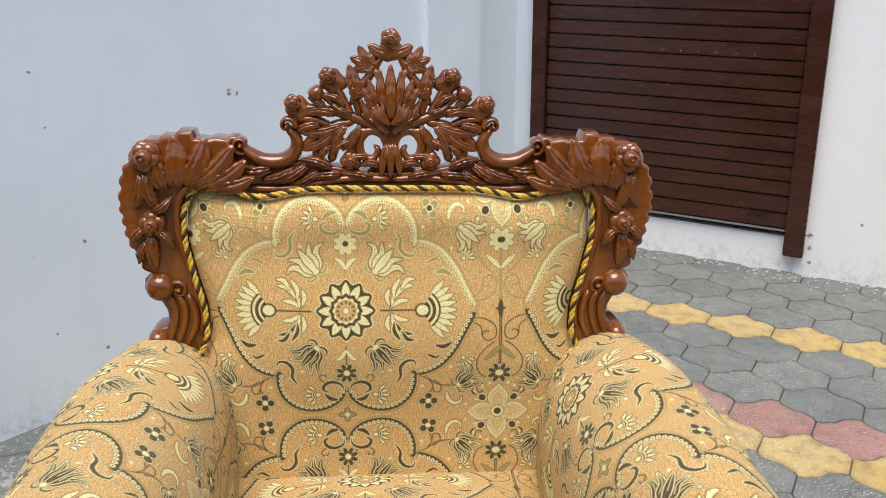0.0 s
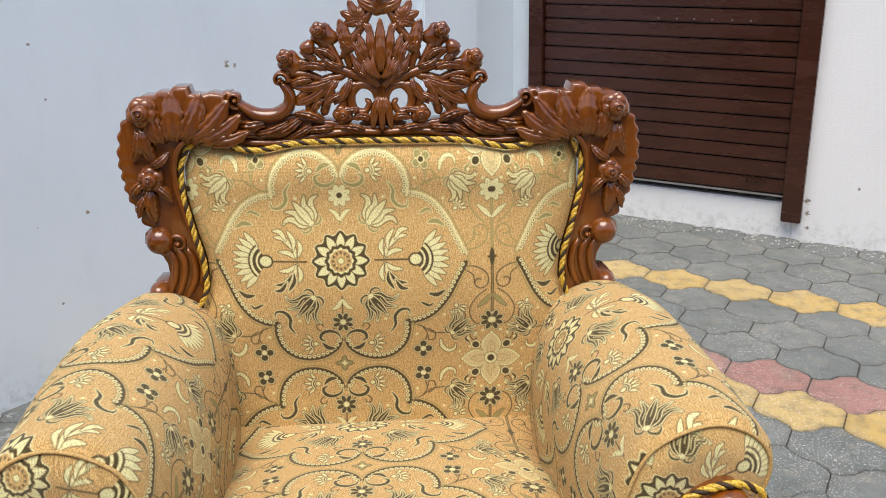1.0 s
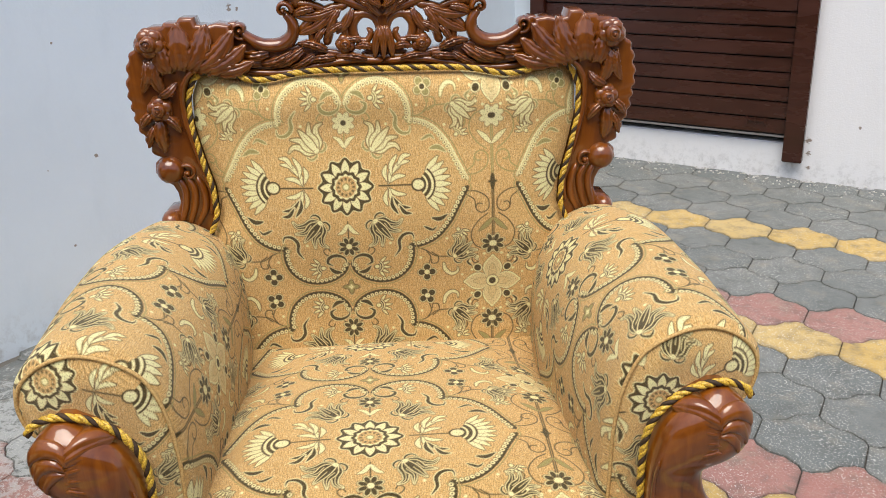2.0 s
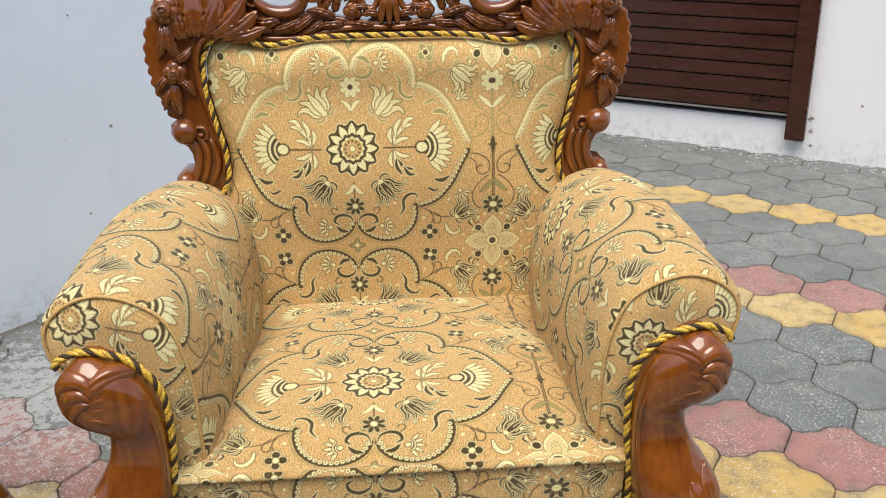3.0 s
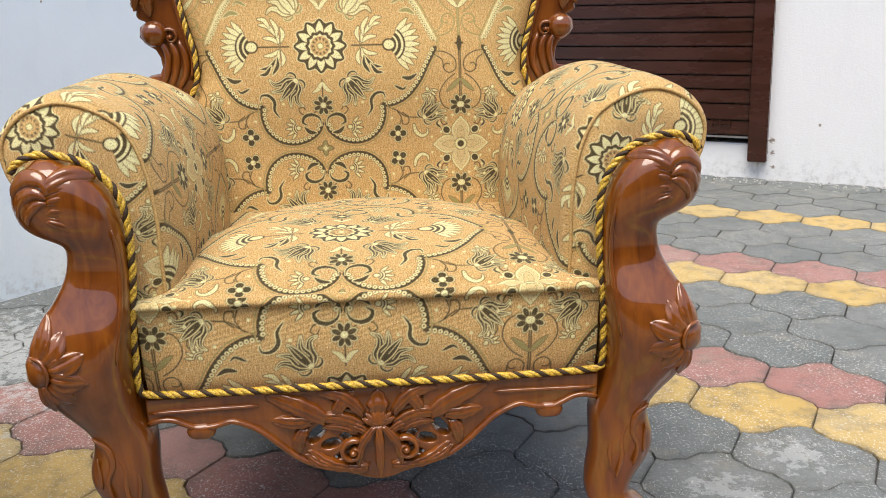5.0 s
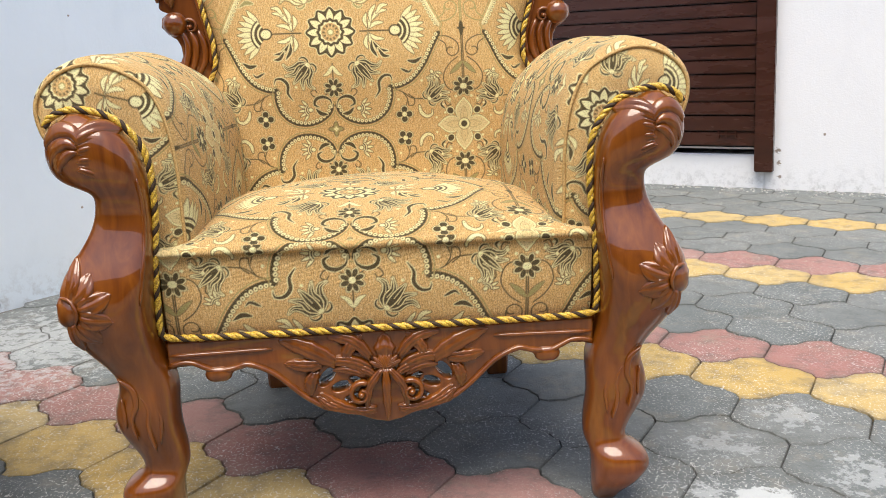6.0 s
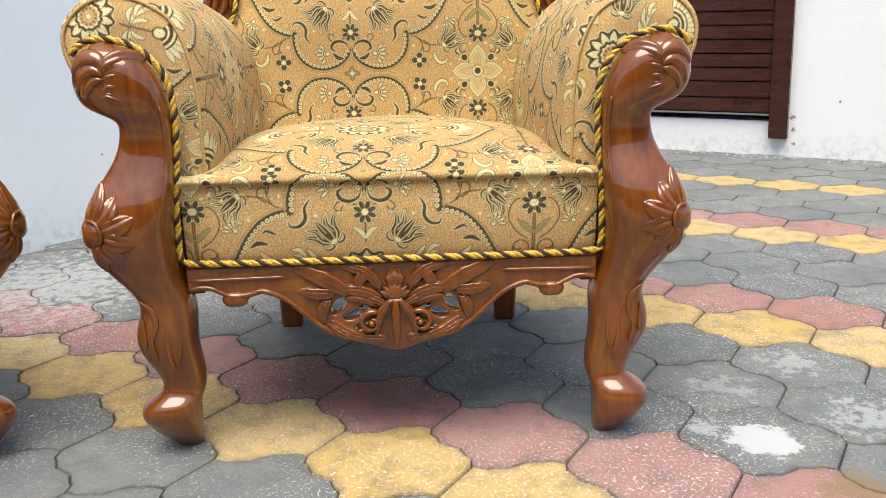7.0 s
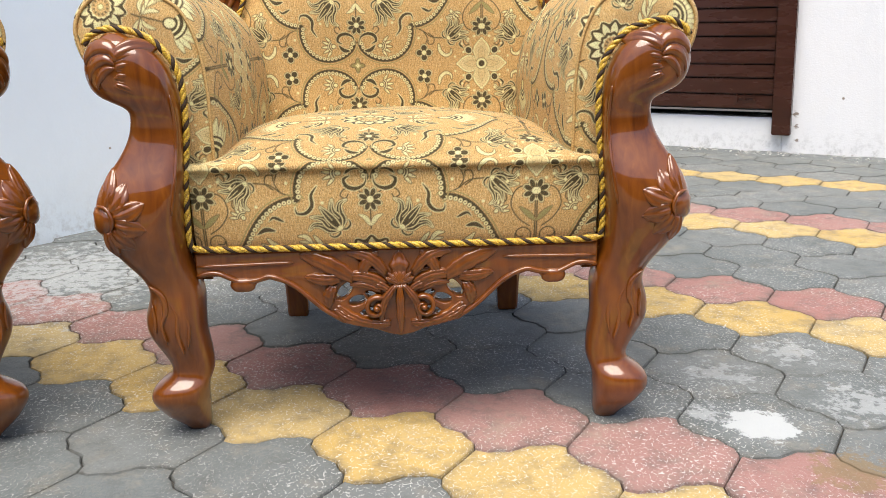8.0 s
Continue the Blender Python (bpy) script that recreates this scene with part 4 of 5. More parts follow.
def front_leg(chair, side):
    """Cabriole leg that runs up into the scrolled arm post."""
    st = [  # z, inner x, outer x, front y, rear y
        (0.000, 0.326, 0.362, 0.002, 0.040), (0.010, 0.323, 0.370, -0.006, 0.042), (0.035, 0.321, 0.392, -0.028, 0.044), (0.066, 0.318, 0.409, -0.046, 0.044),
        (0.086, 0.316, 0.405, -0.046, 0.042), (0.096, 0.313, 0.394, -0.038, 0.042), (0.104, 0.309, 0.376, -0.024, 0.042), (0.119, 0.306, 0.368, -0.022, 0.040), (0.147, 0.307, 0.384, -0.024, 0.042),
        (0.180, 0.312, 0.403, -0.032, 0.045), (0.212, 0.311, 0.404, -0.036, 0.048), (0.240, 0.309, 0.393, -0.034, 0.05), (0.256, 0.311, 0.391, -0.034, 0.05),
        (0.280, 0.322, 0.404, -0.040, 0.05), (0.307, 0.327, 0.428, -0.052, 0.05), (0.343, 0.327, 0.450, -0.066, 0.05), (0.382, 0.326, 0.455, -0.072, 0.05),
        (0.427, 0.321, 0.440, -0.062, 0.045), (0.453, 0.319, 0.419, -0.048, 0.04), (0.487, 0.317, 0.398, -0.033, 0.03), (0.515, 0.317, 0.391, -0.031, 0.03),
        (0.537, 0.317, 0.391, -0.038, 0.03), (0.542, 0.318, 0.408, -0.042, 0.03), (0.551, 0.319, 0.430, -0.046, 0.03), (0.565, 0.321, 0.443, -0.050, 0.03),
        (0.590, 0.328, 0.449, -0.052, 0.03), (0.612, 0.341, 0.446, -0.050, 0.03), (0.630, 0.362, 0.434, -0.042, 0.028), (0.641, 0.386, 0.421, -0.030, 0.024), (0.645, 0.398, 0.412, -0.016, 0.016)]
    zs = np.array([r[0] for r in st])
    dense = np.linspace(0, 0.645, 140)
    cols = [np.interp(dense, zs, [r[k] for r in st]) for k in range(1, 5)]
    ker = np.array([1, 2, 3, 2, 1]) / 9
    keep = np.clip(np.maximum((dense - 0.525) / 0.01, (0.12 - dense) / 0.01), 0, 1)
    for _ in range(4):
        cols = [keep * c + (1 - keep) * np.convolve(np.pad(c, 2, "edge"), ker, "valid") for c in cols]
    cols = [np.convolve(np.pad(c, 2, "edge"), ker, "valid") for c in cols]
    rings = []
    for z, a, b, c, d in zip(dense, *cols):
        r = []
        set_back = 0.016 * max(0.0, 1 - z / 0.16) if side < 0 else 0.0
        c, d = c + set_back, d + set_back
        for k in range(28):
            th = 2 * math.pi * k / 28
            cs, sn = math.cos(th), math.sin(th)
            e = 0.74 - 0.26 * min(1.0, max(0.0, (z - 0.36) / 0.05)) * min(1.0, max(0.0, (0.56 - z) / 0.05))
            r.append((side * ((a + b) / 2 + (b - a) / 2 * math.copysign(abs(cs) ** e, cs)), (c + d) / 2 + (d - c) / 2 * math.copysign(abs(sn) ** e, sn), z))
        rings.append(r)
    belly = lambda c: float(np.interp(c, dense, cols[2]))  # noqa: E731
    within = lambda a, c: min(a, float(np.interp(c, dense, cols[1])) - 0.003)  # noqa: E731
    leg = part("front_leg", Solid().rings(rings).mesh("front_leg"), WOOD, chair, "glossy carved cabriole leg with scrolled top")

    def flank(solid):
        return solid if side > 0 else solid.mirrored()

    # scrolled head: a rolled end with crescents, and a fingered leaf that flows from its eye
    curl = lambda a, y, c: (a, y + 9.0 * (a - 0.400) ** 2 + 7.0 * max(0.0, c - 0.600) ** 2, c)  # noqa: E731
    head = Solid()
    for pts in ([(0.392, 0.604, 0.004), (0.400, 0.622, 0.018), (0.420, 0.626, 0.022), (0.437, 0.612, 0.014), (0.440, 0.598, 0.003)],
                [(0.394, 0.600, 0.004), (0.408, 0.608, 0.016), (0.424, 0.602, 0.019), (0.434, 0.586, 0.012), (0.434, 0.574, 0.003)],
                [(0.394, 0.596, 0.004), (0.406, 0.594, 0.014), (0.416, 0.586, 0.015), (0.423, 0.575, 0.010), (0.422, 0.566, 0.004)]):
        head.add(stem(pts, 0.01, 0.013, -0.048, 20, 10))
    head = head.moved(curl)
    for base, tip, w, bend in (((0.396, 0.612), (0.342, 0.616), 0.034, -0.30), ((0.394, 0.598), (0.332, 0.586), 0.030, -0.25), ((0.394, 0.586), (0.336, 0.560), 0.028, -0.25), ((0.396, 0.574), (0.352, 0.540), 0.020, -0.2)):
        finger = leaf(base, tip, w, -0.047, bend, 1, 0.009, 0.03, 0.02).moved(curl)
        part("carved_leaf", flank(finger).mesh("carved_leaf"), WOOD, leg)
    part("scroll", flank(head).mesh("scroll"), WOOD, leg)
    # flower and leaves on the shoulder, wrapped round its swell
    wrap = lambda a, y, c: (within(a, c), y + 8.0 * max(0.0, a - 0.398) ** 2 + belly(c) + 0.055, c)  # noqa: E731
    fl = knob(0.436, 0.376, 0.024, 0.014, -0.050, 0, 0, 0, 24).add(stem([(0.420, 0.362, 0.003), (0.416, 0.378, 0.006), (0.424, 0.396, 0.006), (0.440, 0.400, 0.003)], 0.005, 0.008, -0.062)).moved(wrap)
    part("carved_flower", flank(fl).mesh("carved_flower"), WOOD, leg)
    for th, ln in ((4.5, 0.042), (1.72, 0.062), (3.95, 0.044), (2.1, 0.050), (3.35, 0.046), (2.7, 0.050)):
        b = (0.430 + 0.016 * math.cos(th), 0.376 + 0.016 * math.sin(th))
        lf = leaf(b, (b[0] + ln * math.cos(th), b[1] + ln * math.sin(th)), 0.042 if 1.9 < th < 4.2 else 0.030, -0.052, 0.10, 1, 0.013, 0.03, 0.02).moved(wrap)
        part("carved_leaf", flank(lf).mesh("carved_leaf"), WOOD, leg)
    # acanthus on the knee
    knee = stem([(0.386, 0.268, 0.004), (0.368, 0.250, 0.010), (0.364, 0.225, 0.010), (0.372, 0.200, 0.006), (0.366, 0.170, 0.003)], 0.01, 0.010, -0.034)
    knee.add(stem([(0.358, 0.240, 0.003), (0.348, 0.215, 0.008), (0.350, 0.185, 0.008), (0.342, 0.150, 0.003)], 0.01, 0.010, -0.031))
    knee.add(stem([(0.384, 0.235, 0.003), (0.382, 0.210, 0.007), (0.382, 0.188, 0.003)], 0.01, 0.010, -0.030))
    knee.add(stem([(0.336, 0.225, 0.003), (0.332, 0.195, 0.007), (0.336, 0.160, 0.003)], 0.01, 0.010, -0.028))
    part("knee_carving", flank(knee).mesh("knee_carving"), WOOD, leg)
    # moulded edge beside the cord
    edge = stem([(0.325, 0.556, 0.004), (0.324, 0.50, 0.006), (0.327, 0.44, 0.006), (0.335, 0.38, 0.004)], 0.006, 0.008, -0.030).moved(lambda a, y, c: (a, y + 0.7 * (belly(c) + 0.034), c))
    part("edge_bead", flank(edge).mesh("edge_bead"), WOOD, leg)


def apron(chair):
    low = [(0.318, 0.266), (0.300, 0.271), (0.283, 0.270), (0.266, 0.262), (0.262, 0.254), (0.250, 0.250), (0.240, 0.253), (0.231, 0.250), (0.224, 0.258), (0.205, 0.263), (0.186, 0.257), (0.165, 0.245), (0.145, 0.227), (0.122, 0.206), (0.095, 0.187), (0.065, 0.179), (0.040, 0.174), (0.020, 0.166)]
    outline = [(-0.318, 0.309), (0.318, 0.309)] + low + [(0.0, 0.162)] + [(-a, b) for a, b in reversed(low)]
    holes = []
    for c, w, h, turn in (((0.088, 0.240), 0.018, 0.009, -0.9), ((0.068, 0.224), 0.015, 0.008, -0.3), ((0.046, 0.232), 0.010, 0.006, 0.5), ((0.052, 0.205), 0.014, 0.005, -0.35), ((0.050, 0.287), 0.020, 0.006, 0.55)):
        for sg in (1, -1):
            holes.append([(sg * (c[0] + w * math.cos(a) * math.cos(turn) - h * math.sin(a) * math.sin(turn)), c[1] + w * math.cos(a) * math.sin(turn) + h * math.sin(a) * math.cos(turn)) for a in np.linspace(0, 2 * math.pi, 14, endpoint=False)])
    board = part("apron", plate("apron", [outline] + holes, 0.013, 0.003, 0.004), WOOD, chair, "pierced and carved wooden front apron")
    edge = stem([(a, b + 0.006, 0.009) for a, b in low[:4]] + [(0.25, 0.262, 0.008)] + [(a, b + 0.006, 0.009) for a, b in low[8:15]], 0.009, 0.014, -0.008, 60)
    bead = stem([(0.315, 0.288), (0.2, 0.290), (0.165, 0.290)], 0.007, 0.010, -0.009)
    boss = knob(0.247, 0.256, 0.016, 0.008, -0.008, 2, 0.25, 0, 18)
    for nm, solid in (("moulding", edge), ("rail_bead", bead), ("rosette", boss)):
        part(nm, solid.mesh(nm), WOOD, board)
        part(nm, solid.mirrored().mesh(nm), WOOD, board)
    for sg in (1, -1):
        for b, t, w, bend in (((0.075, 0.262), (0.158, 0.300), 0.034, 0.12), ((0.060, 0.268), (0.030, 0.303), 0.024, -0.2), ((0.095, 0.262), (0.150, 0.268), 0.026, -0.1), ((0.022, 0.268), (0.088, 0.296), 0.024, 0.35), ((0.012, 0.235), (0.060, 0.246), 0.018, 0.35), ((0.066, 0.190), (0.104, 0.214), 0.018, -0.2), ((0.022, 0.250), (0.092, 0.258), 0.024, 0.25), ((0.030, 0.240), (0.080, 0.246), 0.018, 0.3), ((0.105, 0.250), (0.112, 0.212), 0.024, 0.2), ((0.040, 0.185), (0.098, 0.222), 0.022, -0.25), ((0.018, 0.185), (0.062, 0.190), 0.020, -0.1)):
            lf = leaf(b, t, w, -0.010, bend, 4, 0.008)
            part("carved_leaf", (lf if sg > 0 else lf.mirrored()).mesh("carved_leaf"), WOOD, board)
        vl = volute(0.038, 0.213, 0.019, 0.010, 0.018, -0.015, 1.2, 2.2, -1)
        part("scroll", (vl if sg > 0 else vl.mirrored()).mesh("scroll"), WOOD, board)
    for k in range(7):
        th = math.pi / 2 + (k - 3) * 0.38
        part("shell_rib", leaf((0.0, 0.252), (0.026 * math.cos(th), 0.252 + 0.024 * math.sin(th)), 0.011, -0.014, 0, 1, 0.006, 0.0).mesh("shell_rib"), WOOD, board)
    part("carved_leaf", leaf((0, 0.268), (0, 0.305), 0.036, -0.010, 0, 2, 0.008, 0.12).mesh("carved_leaf"), WOOD, board)
    for x0 in (-0.016, 0.0, 0.016):
        part("carved_leaf", leaf((x0 * 0.3, 0.250), (x0 * 1.5, 0.168 + abs(x0) * 0.9), 0.017, -0.014, 0.3 * (x0 > 0) - 0.3 * (x0 < 0), 3, 0.009, 0.1).mesh("carved_leaf"), WOOD, board)


def back_frame(chair):
    yb = 0.606

    def scallops(p0, p1, n, depth):
        out = []
        a, b = np.array(p0), np.array(p1)
        nr = np.array([(b - a)[1], -(b - a)[0]])
        nr = nr / np.linalg.norm(nr) * depth
        for k in range(n):
            for f in (0.08, 0.3, 0.5, 0.7, 0.92):
                out.append(tuple(a + (b - a) * (k + f) / n + nr * math.sin(math.pi * f)))
        return [(q[0], q[1]) for q in out]

    outer = [(0.262, 1.030), (0.285, 1.034), (0.300, 1.030), (0.318, 1.032), (0.322, 1.044), (0.345, 1.044)]
    outer += [(0.352, 1.035), (0.372, 1.036), (0.376, 1.030), (0.398, 1.030), (0.408, 1.024), (0.410, 1.012)]
    for p0, p1, n in (((0.414, 1.010), (0.436, 0.975), 2), ((0.436, 0.975), (0.443, 0.925), 2), ((0.443, 0.925), (0.434, 0.865), 3), ((0.434, 0.865), (0.408, 0.808), 3)):
        outer += [(a, b) for a, b in scallops(p0, p1, n, -0.006)]
    outer += [(0.402, 0.806), (0.414, 0.796), (0.416, 0.778), (0.404, 0.764), (0.388, 0.754), (0.381, 0.740), (0.379, 0.722), (0.384, 0.710), (0.402, 0.708), (0.411, 0.700), (0.411, 0.672), (0.39, 0.60)]
    inner = [(0.318, 0.60), (0.318, 0.70), (0.314, 0.735), (0.322, 0.775), (0.336, 0.830), (0.346, 0.875), (0.347, 0.915), (0.338, 0.942), (0.322, 0.957), (0.30, 0.956), (0.262, 0.950)]
    for side in (1, -1):
        o = [(side * a + 0.006, b) for a, b in outer + inner]
        post = part("back_post", plate("back_post", [o], 0.028, 0.006, yb, 0.03), WOOD, chair, "carved and scalloped wooden back post")

        def put(name, solid, lbl=""):
            s = solid if side > 0 else solid.mirrored()
            part(name, s.moved(lambda a, b, c: (a + 0.006, b + 0.03 * (c - 0.6), c)).mesh(name), WOOD, post, lbl)

        y = yb - 0.028
        put("carved_rose", rose(0.396, 1.004, 0.026, y - 0.004, 0.3), "carved rose")
        put("carved_rose", rose(0.392, 0.893, 0.023, y - 0.004, 0.9), "carved rose")
        for b, t, w, bend in (((0.395, 0.975), (0.380, 0.918), 0.030, 0.2), ((0.405, 0.972), (0.422, 0.922), 0.024, -0.2), ((0.388, 0.915), (0.360, 0.940), 0.020, 0.2), ((0.385, 0.880), (0.362, 0.850), 0.020, -0.2), ((0.395, 0.872), (0.390, 0.815), 0.030, 0.1), ((0.408, 0.885), (0.428, 0.860), 0.020, 0.1), ((0.405, 0.862), (0.418, 0.825), 0.018, 0.1),
                              ((0.288, 0.954), (0.226, 0.974), 0.030, 0.2), ((0.306, 0.956), (0.240, 1.003), 0.036, 0.22), ((0.322, 0.958), (0.260, 1.027), 0.040, 0.2), ((0.372, 0.955), (0.384, 1.020), 0.040, -0.1), ((0.336, 0.960), (0.304, 1.036), 0.044, 0.16), ((0.352, 0.960), (0.352, 1.038), 0.048, 0.08)):
            put("carved_leaf", leaf(b, t, w, y - 0.004, bend, 5, 0.012, 0.16))
        put("ball", knob(0.388, 0.784, 0.024, 0.020, y - 0.004, 0, 0, 0, 16))
        put("scroll", volute(0.358, 0.778, 0.016, 0.008, 0.014, y - 0.002, 1.1, 0.5))
        for x0, dx in ((0.334, 0.0), (0.350, 0.004), (0.366, 0.004)):
            put("reed", stem([(x0 + 0.010, 0.772, 0.010), (x0, 0.745, 0.014), (x0 + dx, 0.712, 0.014), (x0 + 0.016, 0.680, 0.010)], 0.012, 0.020, y))
        put("foot_scroll", knob(0.397, 0.690, 0.018, 0.022, y, 0, 0, 0, 14))
        put("inner_bead", stem([(a + 0.006, b, 0.010) for a, b in inner[1:]], 0.010, 0.016, y - 0.002, 60))

    # top rail with its curved upper edge, arched moulding and open crest
    top = [(0.268, 1.032), (0.256, 1.033), (0.246, 1.022), (0.236, 1.006), (0.216, 0.990), (0.190, 0.984), (0.168, 0.990), (0.150, 0.994), (0.120, 0.986), (0.085, 0.982), (0.050, 0.976), (0.020, 0.974)]
    bot = [(0.268, 0.949), (0.22, 0.938), (0.17, 0.938), (0.12, 0.947), (0.06, 0.955), (0.0, 0.953)]
    o = [(a, b) for a, b in top] + [(-a, b) for a, b in reversed(top)] + [(-a, b) for a, b in bot[:-1]] + [(a, b) for a, b in reversed(bot)]
    rail = part("top_rail", plate("top_rail", [[(a + 0.006, b) for a, b in o]], 0.022, 0.005, 0.622, 0.03), WOOD, chair, "carved wooden top rail")
    crest = part("crest", plate("crest_base", [[(-0.05, 0.968), (0.062, 0.968), (0.03, 0.985), (-0.018, 0.985)]], 0.012, 0.003, 0.618, 0.03), WOOD, chair, "pierced floral crest carved from brown wood")
    y = 0.608

    def put(name, solid, parent=crest, lbl="", mirror=True):
        for s in (solid, solid.mirrored()) if mirror else (solid,):
            part(name, s.moved(lambda a, b, c: (a + 0.004, b + 0.03 * (c - 0.6), c)).mesh(name), WOOD, parent, lbl)

    # mouldings on the rail
    put("moulding", stem([(a, b + 0.009, 0.014) for a, b in bot], 0.014, 0.020, 0.600, 50), rail)
    put("c_scroll", stem([(0.170, 1.050, 0.014), (0.156, 1.030, 0.020), (0.158, 1.008, 0.024), (0.178, 0.993, 0.026), (0.208, 0.993, 0.024), (0.232, 1.006, 0.018), (0.246, 1.020, 0.012)], 0.02, 0.040, 0.606, 40), rail)
    put("volute", volute(0.169, 1.052, 0.014, 0.011, 0.040, 0.604, 1.1, 3.6, -1), rail)
    put("volute", volute(0.245, 1.020, 0.015, 0.011, 0.040, 0.604, 1.1, 4.2, 1), rail)
    for b, t, w, bend in (((0.140, 0.985), (0.200, 0.958), 0.022, -0.15), ((0.160, 0.980), (0.226, 0.966), 0.020, -0.2), ((0.120, 0.975), (0.170, 0.952), 0.018, -0.1), ((0.200, 0.980), (0.262, 0.985), 0.026, -0.2), ((0.085, 0.970), (0.140, 0.962), 0.018, 0.1), ((0.215, 0.962), (0.27, 0.958), 0.022, 0.15), ((0.10, 0.982), (0.150, 0.992), 0.018, 0.2), ((0.03, 0.965), (0.085, 0.968), 0.016, 0.15)):
        put("carved_leaf", leaf(b, t, w, 0.600, bend, 4, 0.016), rail)
    put("rosette", rose(0.066, 0.992, 0.018, 0.602, 0.5), rail)

    # stems of the open work
    d = 0.022
    for pts in ([(0.012, 1.168, 0.008), (0.030, 1.138, 0.011), (0.052, 1.108, 0.011), (0.066, 1.084, 0.009)],
                [(0.000, 1.130, 0.010), (0.004, 1.090, 0.014), (0.004, 1.050, 0.016), (0.002, 1.000, 0.016)],
                [(0.010, 1.040, 0.010), (0.030, 1.052, 0.013), (0.056, 1.062, 0.014), (0.086, 1.072, 0.012), (0.118, 1.080, 0.008)],
                [(0.062, 1.062, 0.010), (0.078, 1.092, 0.011), (0.090, 1.116, 0.010)],
                [(0.050, 1.066, 0.009), (0.058, 1.100, 0.012), (0.062, 1.135, 0.010)],
                [(0.058, 1.058, 0.011), (0.092, 1.050, 0.014), (0.120, 1.036, 0.014), (0.146, 1.012, 0.010)],
                [(0.096, 1.050, 0.008), (0.126, 1.060, 0.012), (0.152, 1.062, 0.008)],
                [(0.030, 1.040, 0.010), (0.052, 1.040, 0.013), (0.066, 1.022, 0.013), (0.062, 1.000, 0.011)],
                [(0.080, 1.036, 0.008), (0.092, 1.014, 0.012), (0.100, 0.990, 0.012)],
                [(0.084, 1.074, 0.007), (0.102, 1.094, 0.010), (0.116, 1.102, 0.008)],
                [(0.118, 1.030, 0.007), (0.124, 1.008, 0.010), (0.120, 0.988, 0.010)],
                [(0.118, 1.080, 0.008), (0.135, 1.080, 0.009), (0.150, 1.078, 0.008)],
                [(0.134, 1.078, 0.008), (0.150, 1.066, 0.010), (0.164, 1.056, 0.008)]):
        put("stem", stem([(a, b, 1.35 * c) for a, b, c in pts], 0.01, d, y))
    put("volute", stem([(0.004, 1.002, 0.008), (0.014, 1.034, 0.014), (0.036, 1.042, 0.017), (0.052, 1.024, 0.017), (0.047, 1.000, 0.015), (0.029, 0.996, 0.013), (0.021, 1.010, 0.011), (0.028, 1.018, 0.010)], 0.01, d, y, 44))
    put("calyx", leaf((0.006, 1.050), (0.046, 1.100), 0.016, y - 0.009, -0.3, 3, 0.008))
    put("calyx", leaf((0.004, 1.040), (0.030, 1.090), 0.018, y - 0.012, -0.2, 3, 0.008))
    for th in (0.35, 0.75, 1.15):
        put("palmette", leaf((0.004, 1.058), (0.004 + 0.046 * math.cos(th), 1.058 + 0.050 * math.sin(th)), 0.013, y - 0.010, -0.25, 2, 0.008))
    put("bud", leaf((0.004, 1.070), (0.015, 1.144), 0.019, y - 0.012, -0.12, 3, 0.011, 0.08))
    put("bud", leaf((0, 1.066), (0, 1.152), 0.022, y - 0.016, 0, 4, 0.012, 0.06), mirror=False)
    for tip, w in ((0.027, 0.013), (0.019, 0.012), (0.010, 0.011)):
        put("bud_frill", leaf((0.002, 1.056), (tip, 1.100 - tip * 0.5), w, y - 0.020, -0.28, 1, 0.008, 0.02))
    put("bud", leaf((0.004, 1.020), (0.014, 0.968), 0.018, y - 0.014, 0.1, 1, 0.010, 0.05))
    put("bud", leaf((0, 1.022), (0, 0.966), 0.016, y - 0.018, 0, 1, 0.010, 0.05), mirror=False)
    put("bud", knob(0, 1.006, 0.015, 0.014, y - 0.012, 6, 0.1, 0, 18), mirror=False)
    for b, t, w, bend in (((0.056, 1.096), (0.070, 1.150), 0.026, 0.1), ((0.094, 1.070), (0.140, 1.066), 0.020, 0.25), ((0.082, 1.050), (0.150, 1.044), 0.022, -0.2), ((0.088, 1.044), (0.148, 1.014), 0.022, -0.2), ((0.075, 1.050), (0.090, 1.000), 0.020, 0.25), ((0.052, 1.050), (0.084, 1.012), 0.016, -0.25), ((0.100, 1.020), (0.118, 0.985), 0.016, 0.2), ((0.076, 1.084), (0.112, 1.098), 0.016, 0.3), ((0.064, 1.072), (0.098, 1.092), 0.014, -0.2), ((0.040, 1.000), (0.076, 0.990), 0.014, 0.2), ((0.012, 1.082), (0.034, 1.128), 0.018, -0.2), ((0.030, 1.074), (0.054, 1.116), 0.016, 0.2), ((0.014, 1.120), (0.030, 1.146), 0.014, 0.1), ((0.044, 1.100), (0.070, 1.128), 0.016, -0.2), ((0.108, 1.078), (0.136, 1.096), 0.016, 0.2), ((0.118, 1.052), (0.158, 1.036), 0.018, 0.2), ((0.070, 1.026), (0.100, 1.000), 0.016, 0.2), ((0.020, 0.985), (0.052, 0.982), 0.018, 0.3)):
        put("carved_leaf", leaf(b, t, w, y - 0.008, bend, 4, 0.008))
    for th, ln in ((-0.3, 0.026), (0.45, 0.032), (1.15, 0.036), (1.95, 0.030), (2.8, 0.024), (4.2, 0.020)):
        put("maple_leaf", leaf((0.037, 1.148), (0.037 + ln * math.cos(th), 1.148 + ln * math.sin(th)), 0.020, y - 0.006, 0, 2, 0.006, 0.10))
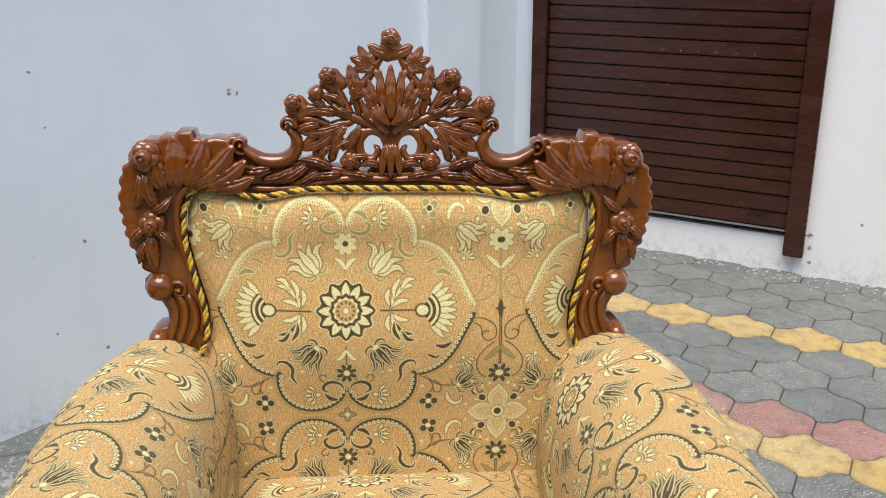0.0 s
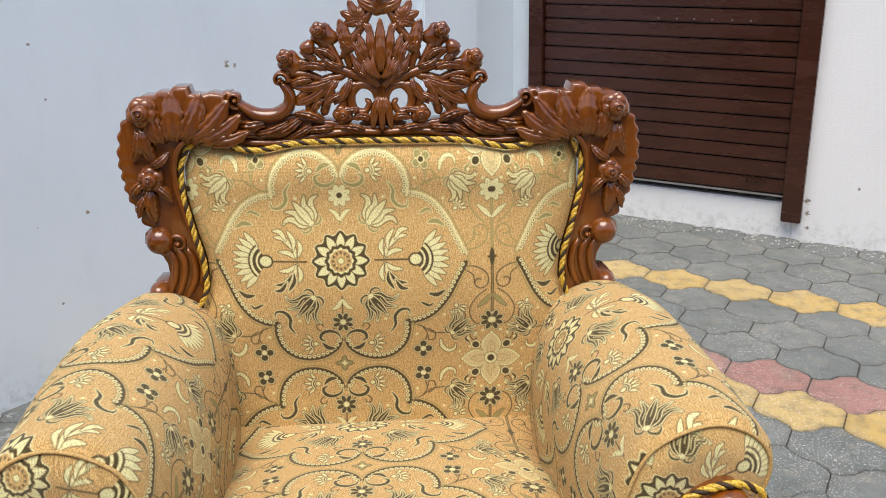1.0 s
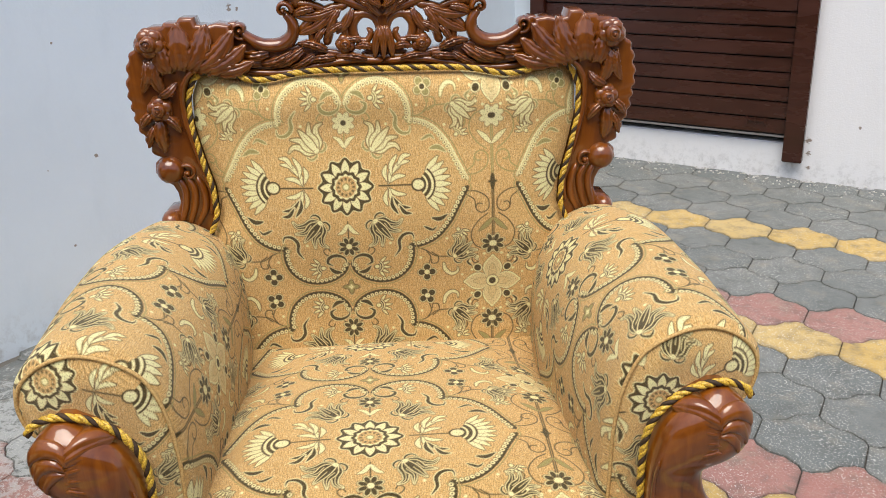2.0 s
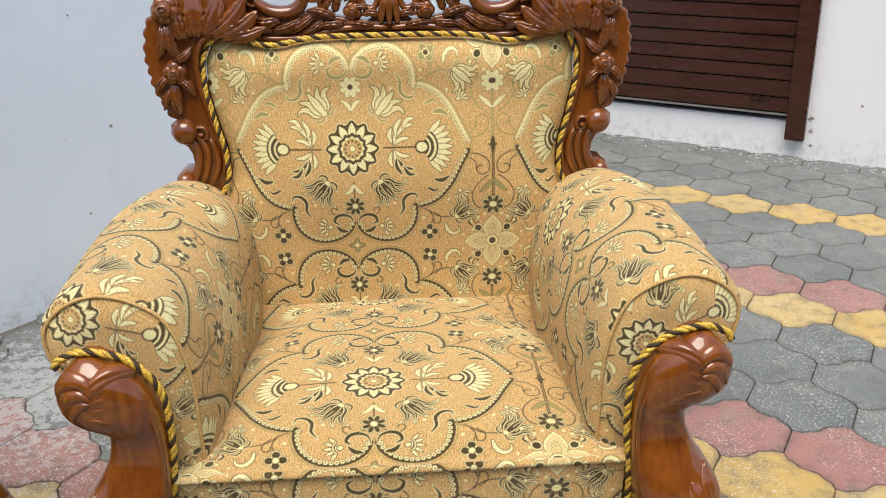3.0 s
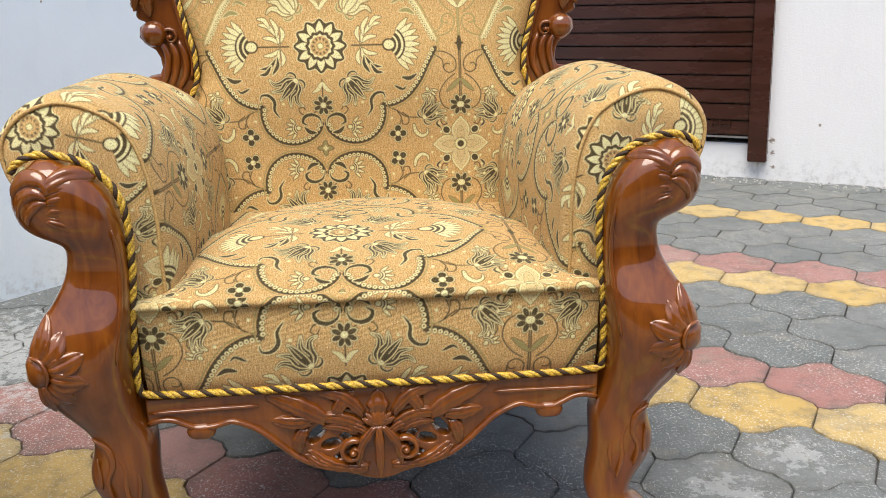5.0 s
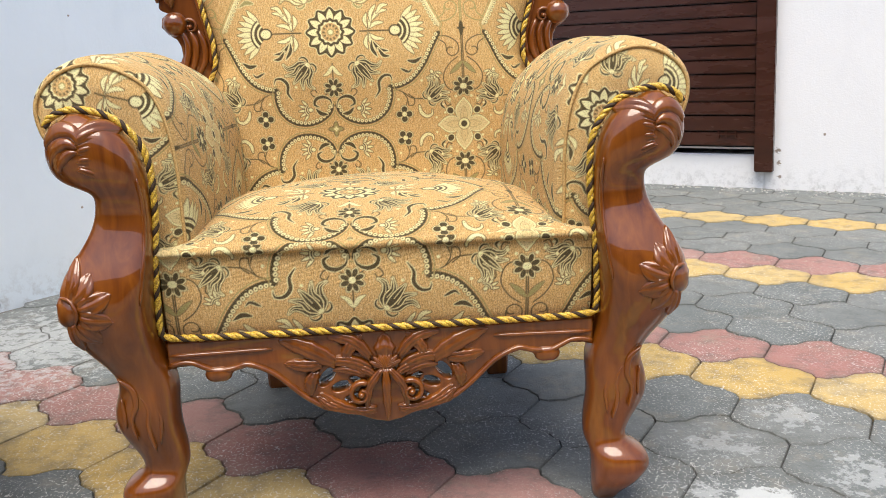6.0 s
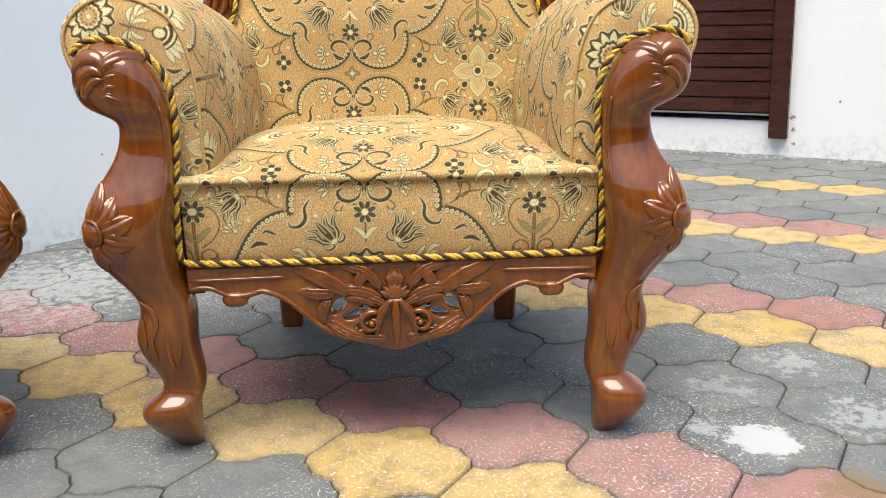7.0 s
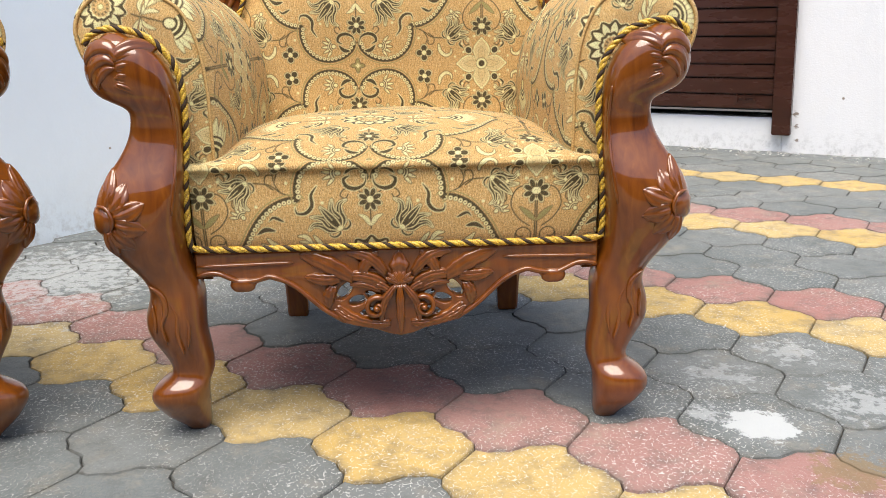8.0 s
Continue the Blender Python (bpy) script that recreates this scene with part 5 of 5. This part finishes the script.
    for cx, cz in ((0.098, 1.126), (0.155, 1.082)):
        put("carved_rose", rose(cx + 0.004, cz + 0.006, 0.0145, y - 0.010, 0.4), lbl="carved rose")
        put("petal", knob(cx - 0.006, cz - 0.006, 0.021, 0.010, y - 0.002, 4, 0.14, 0.3, 24))
    put("rosebud", knob(0.121, 1.104, 0.013, 0.015, y - 0.006, 3, 0.1, 0.4, 16))
    put("carved_rose", rose(0.0, 1.192, 0.0165, y - 0.010, 0.2), lbl="carved rose at the top", mirror=False)
    put("petal", leaf((0, 1.166), (0.036, 1.184), 0.024, y - 0.006, -0.2, 1, 0.008, 0.05))
    put("petal", knob(0, 1.174, 0.019, 0.012, y - 0.003, 3, 0.12, 0.5, 24), mirror=False)
    put("calyx", leaf((0, 1.162), (0.030, 1.186), 0.020, y - 0.004, -0.25, 2, 0.008, 0.1))
    put("calyx", leaf((0, 1.160), (0.014, 1.182), 0.016, y - 0.006, 0, 2, 0.008, 0.1))


FABRIC_PLAIN = cord_material("brocade_ground", (0.64, 0.42, 0.16), (0.42, 0.25, 0.08), 0.75)
chair = armchair()
chair.matrix_basis = pose(0, 0, 0)

second = copy_thing(chair, pose(-0.905, -0.255, 0, 0, 0, 48))
for piece in second.children_recursive:
    if piece.type == "MESH" and piece.data.name in COARSE:
        piece.data = COARSE[piece.data.name]
tagged(second, "matching carved armchair with gold brocade, turned aside")

# ---- pavers, piece by piece ----
STRAIGHT = 0.100


def rimmed(me, values):
    """Marks how near each point is to a paver's edge, where grime gathers."""
    me.attributes.new("rim", "FLOAT", "POINT").data.foreach_set("value", values)
    return me


def paver_mesh(name, material, gap=0.0008):
    """Six-sided interlocking block: two straight sides and four waved ones."""
    w, s = TILE_A / 2, STRAIGHT / 2
    hgt = TILE_H - s
    q = []
    for p0, p1 in (((w, s), (0, hgt)), ((0, hgt), (-w, s)), ((-w, -s), (0, -hgt)), ((0, -hgt), (w, -s))):
        a, b = np.array(p0), np.array(p1)
        n = np.array([b[1] - a[1], a[0] - b[0]])
        n = n / np.linalg.norm(n)
        for f in np.arange(0, 1, 1 / 8) if p1[0] == 0 else np.arange(0, 1, 1 / 8):
            q.append(a + (b - a) * f + n * (0.0105 * math.sin(2 * math.pi * f) + 0.0030 * math.sin(6 * math.pi * f)) * (1 if p0[0] * p1[1] - p0[1] * p1[0] > 0 else -1))
        if p1[0] != 0:
            q.append(b)
    q = np.array(q)
    c = np.array([math.cos(TILE_TURN), math.sin(TILE_TURN)])
    rot = np.array([[c[0], -c[1]], [c[1], c[0]]])
    rings = []
    for shrink, z in ((gap, -0.010), (gap, -0.0035), (gap + 0.0018, 0.0), (gap + 0.022, 0.0004)):
        L = np.linalg.norm(q, axis=1)[:, None]
        r = (q * (1 - shrink / L * 1.15)) @ rot.T
        rings.append([(a, b, z) for a, b in r])
    s_ = Solid().rings(rings, cap=False)
    n = len(q)
    s_.f.append(tuple(3 * n + k for k in range(n)))
    me = rimmed(s_.mesh(name, False), [1.0] * (3 * n) + [0.0] * n)
    me.materials.append(material)
    return me


PAVER = {"yellow": paver_mesh("yellow_block", YELLOW), "red": paver_mesh("red_block", RED), "grey": paver_mesh("grey_block", GREY)}
RIM = [1.0] * (3 * len(PAVER["grey"].vertices) // 4) + [0.0] * (len(PAVER["grey"].vertices) // 4)
tiles = []
for j in range(-16, 30):
    for i in range(-34, 26):
        c = TILE_O + (i + 0.5) * V1 + j * V2
        if (c - LEFT_P) @ LN < -0.05 or (c - GATE_P) @ GN < -0.05 or not (-3.2 < c[0] < 4.6 and -2.6 < c[1] < 4.6):
            continue
        kind = "yellow" if j % 5 == 0 else "red" if j % 5 == 1 and j < 16 else "grey"
        # the stretch that is passed nearest: round the chair and towards the gate
        near = max(abs(c[0] - 0.45) / 1.9, abs(c[1] - 0.9) / 2.2)
        tiles.append((near, c, kind))
tiles.sort(key=lambda r: r[0])
rnd = random.Random(5)
paving = tagged(new("pavement"), "interlocking concrete pavers in grey, yellow and red", "pavement", kind="structure")
rest = {"yellow": Solid(), "red": Solid(), "grey": Solid()}
for n, (_, c, kind) in enumerate(tiles):
    me = PAVER[kind]
    lift, tx, ty, tz = rnd.uniform(-0.0018, 0.0006), rnd.uniform(-0.35, 0.35), rnd.uniform(-0.35, 0.35), rnd.uniform(-0.8, 0.8)
    m = pose(c[0], c[1], lift, tx, ty, tz)
    if n < 300:
        ob = new("paver", me)
        ob.parent = paving
        ob.matrix_basis = m
    else:
        s = Solid()
        s.v = [tuple(m @ v.co) for v in me.vertices]
        s.f = [tuple(p.vertices) for p in me.polygons]
        rest[kind].add(s)
for kind, material in (("yellow", YELLOW), ("red", RED), ("grey", GREY)):
    tagged(part("far_pavers", rimmed(rest[kind].mesh("far_pavers", False), RIM * (len(rest[kind].v) // len(RIM))), material, paving, kind + " pavers farther off"), kind="stuff")
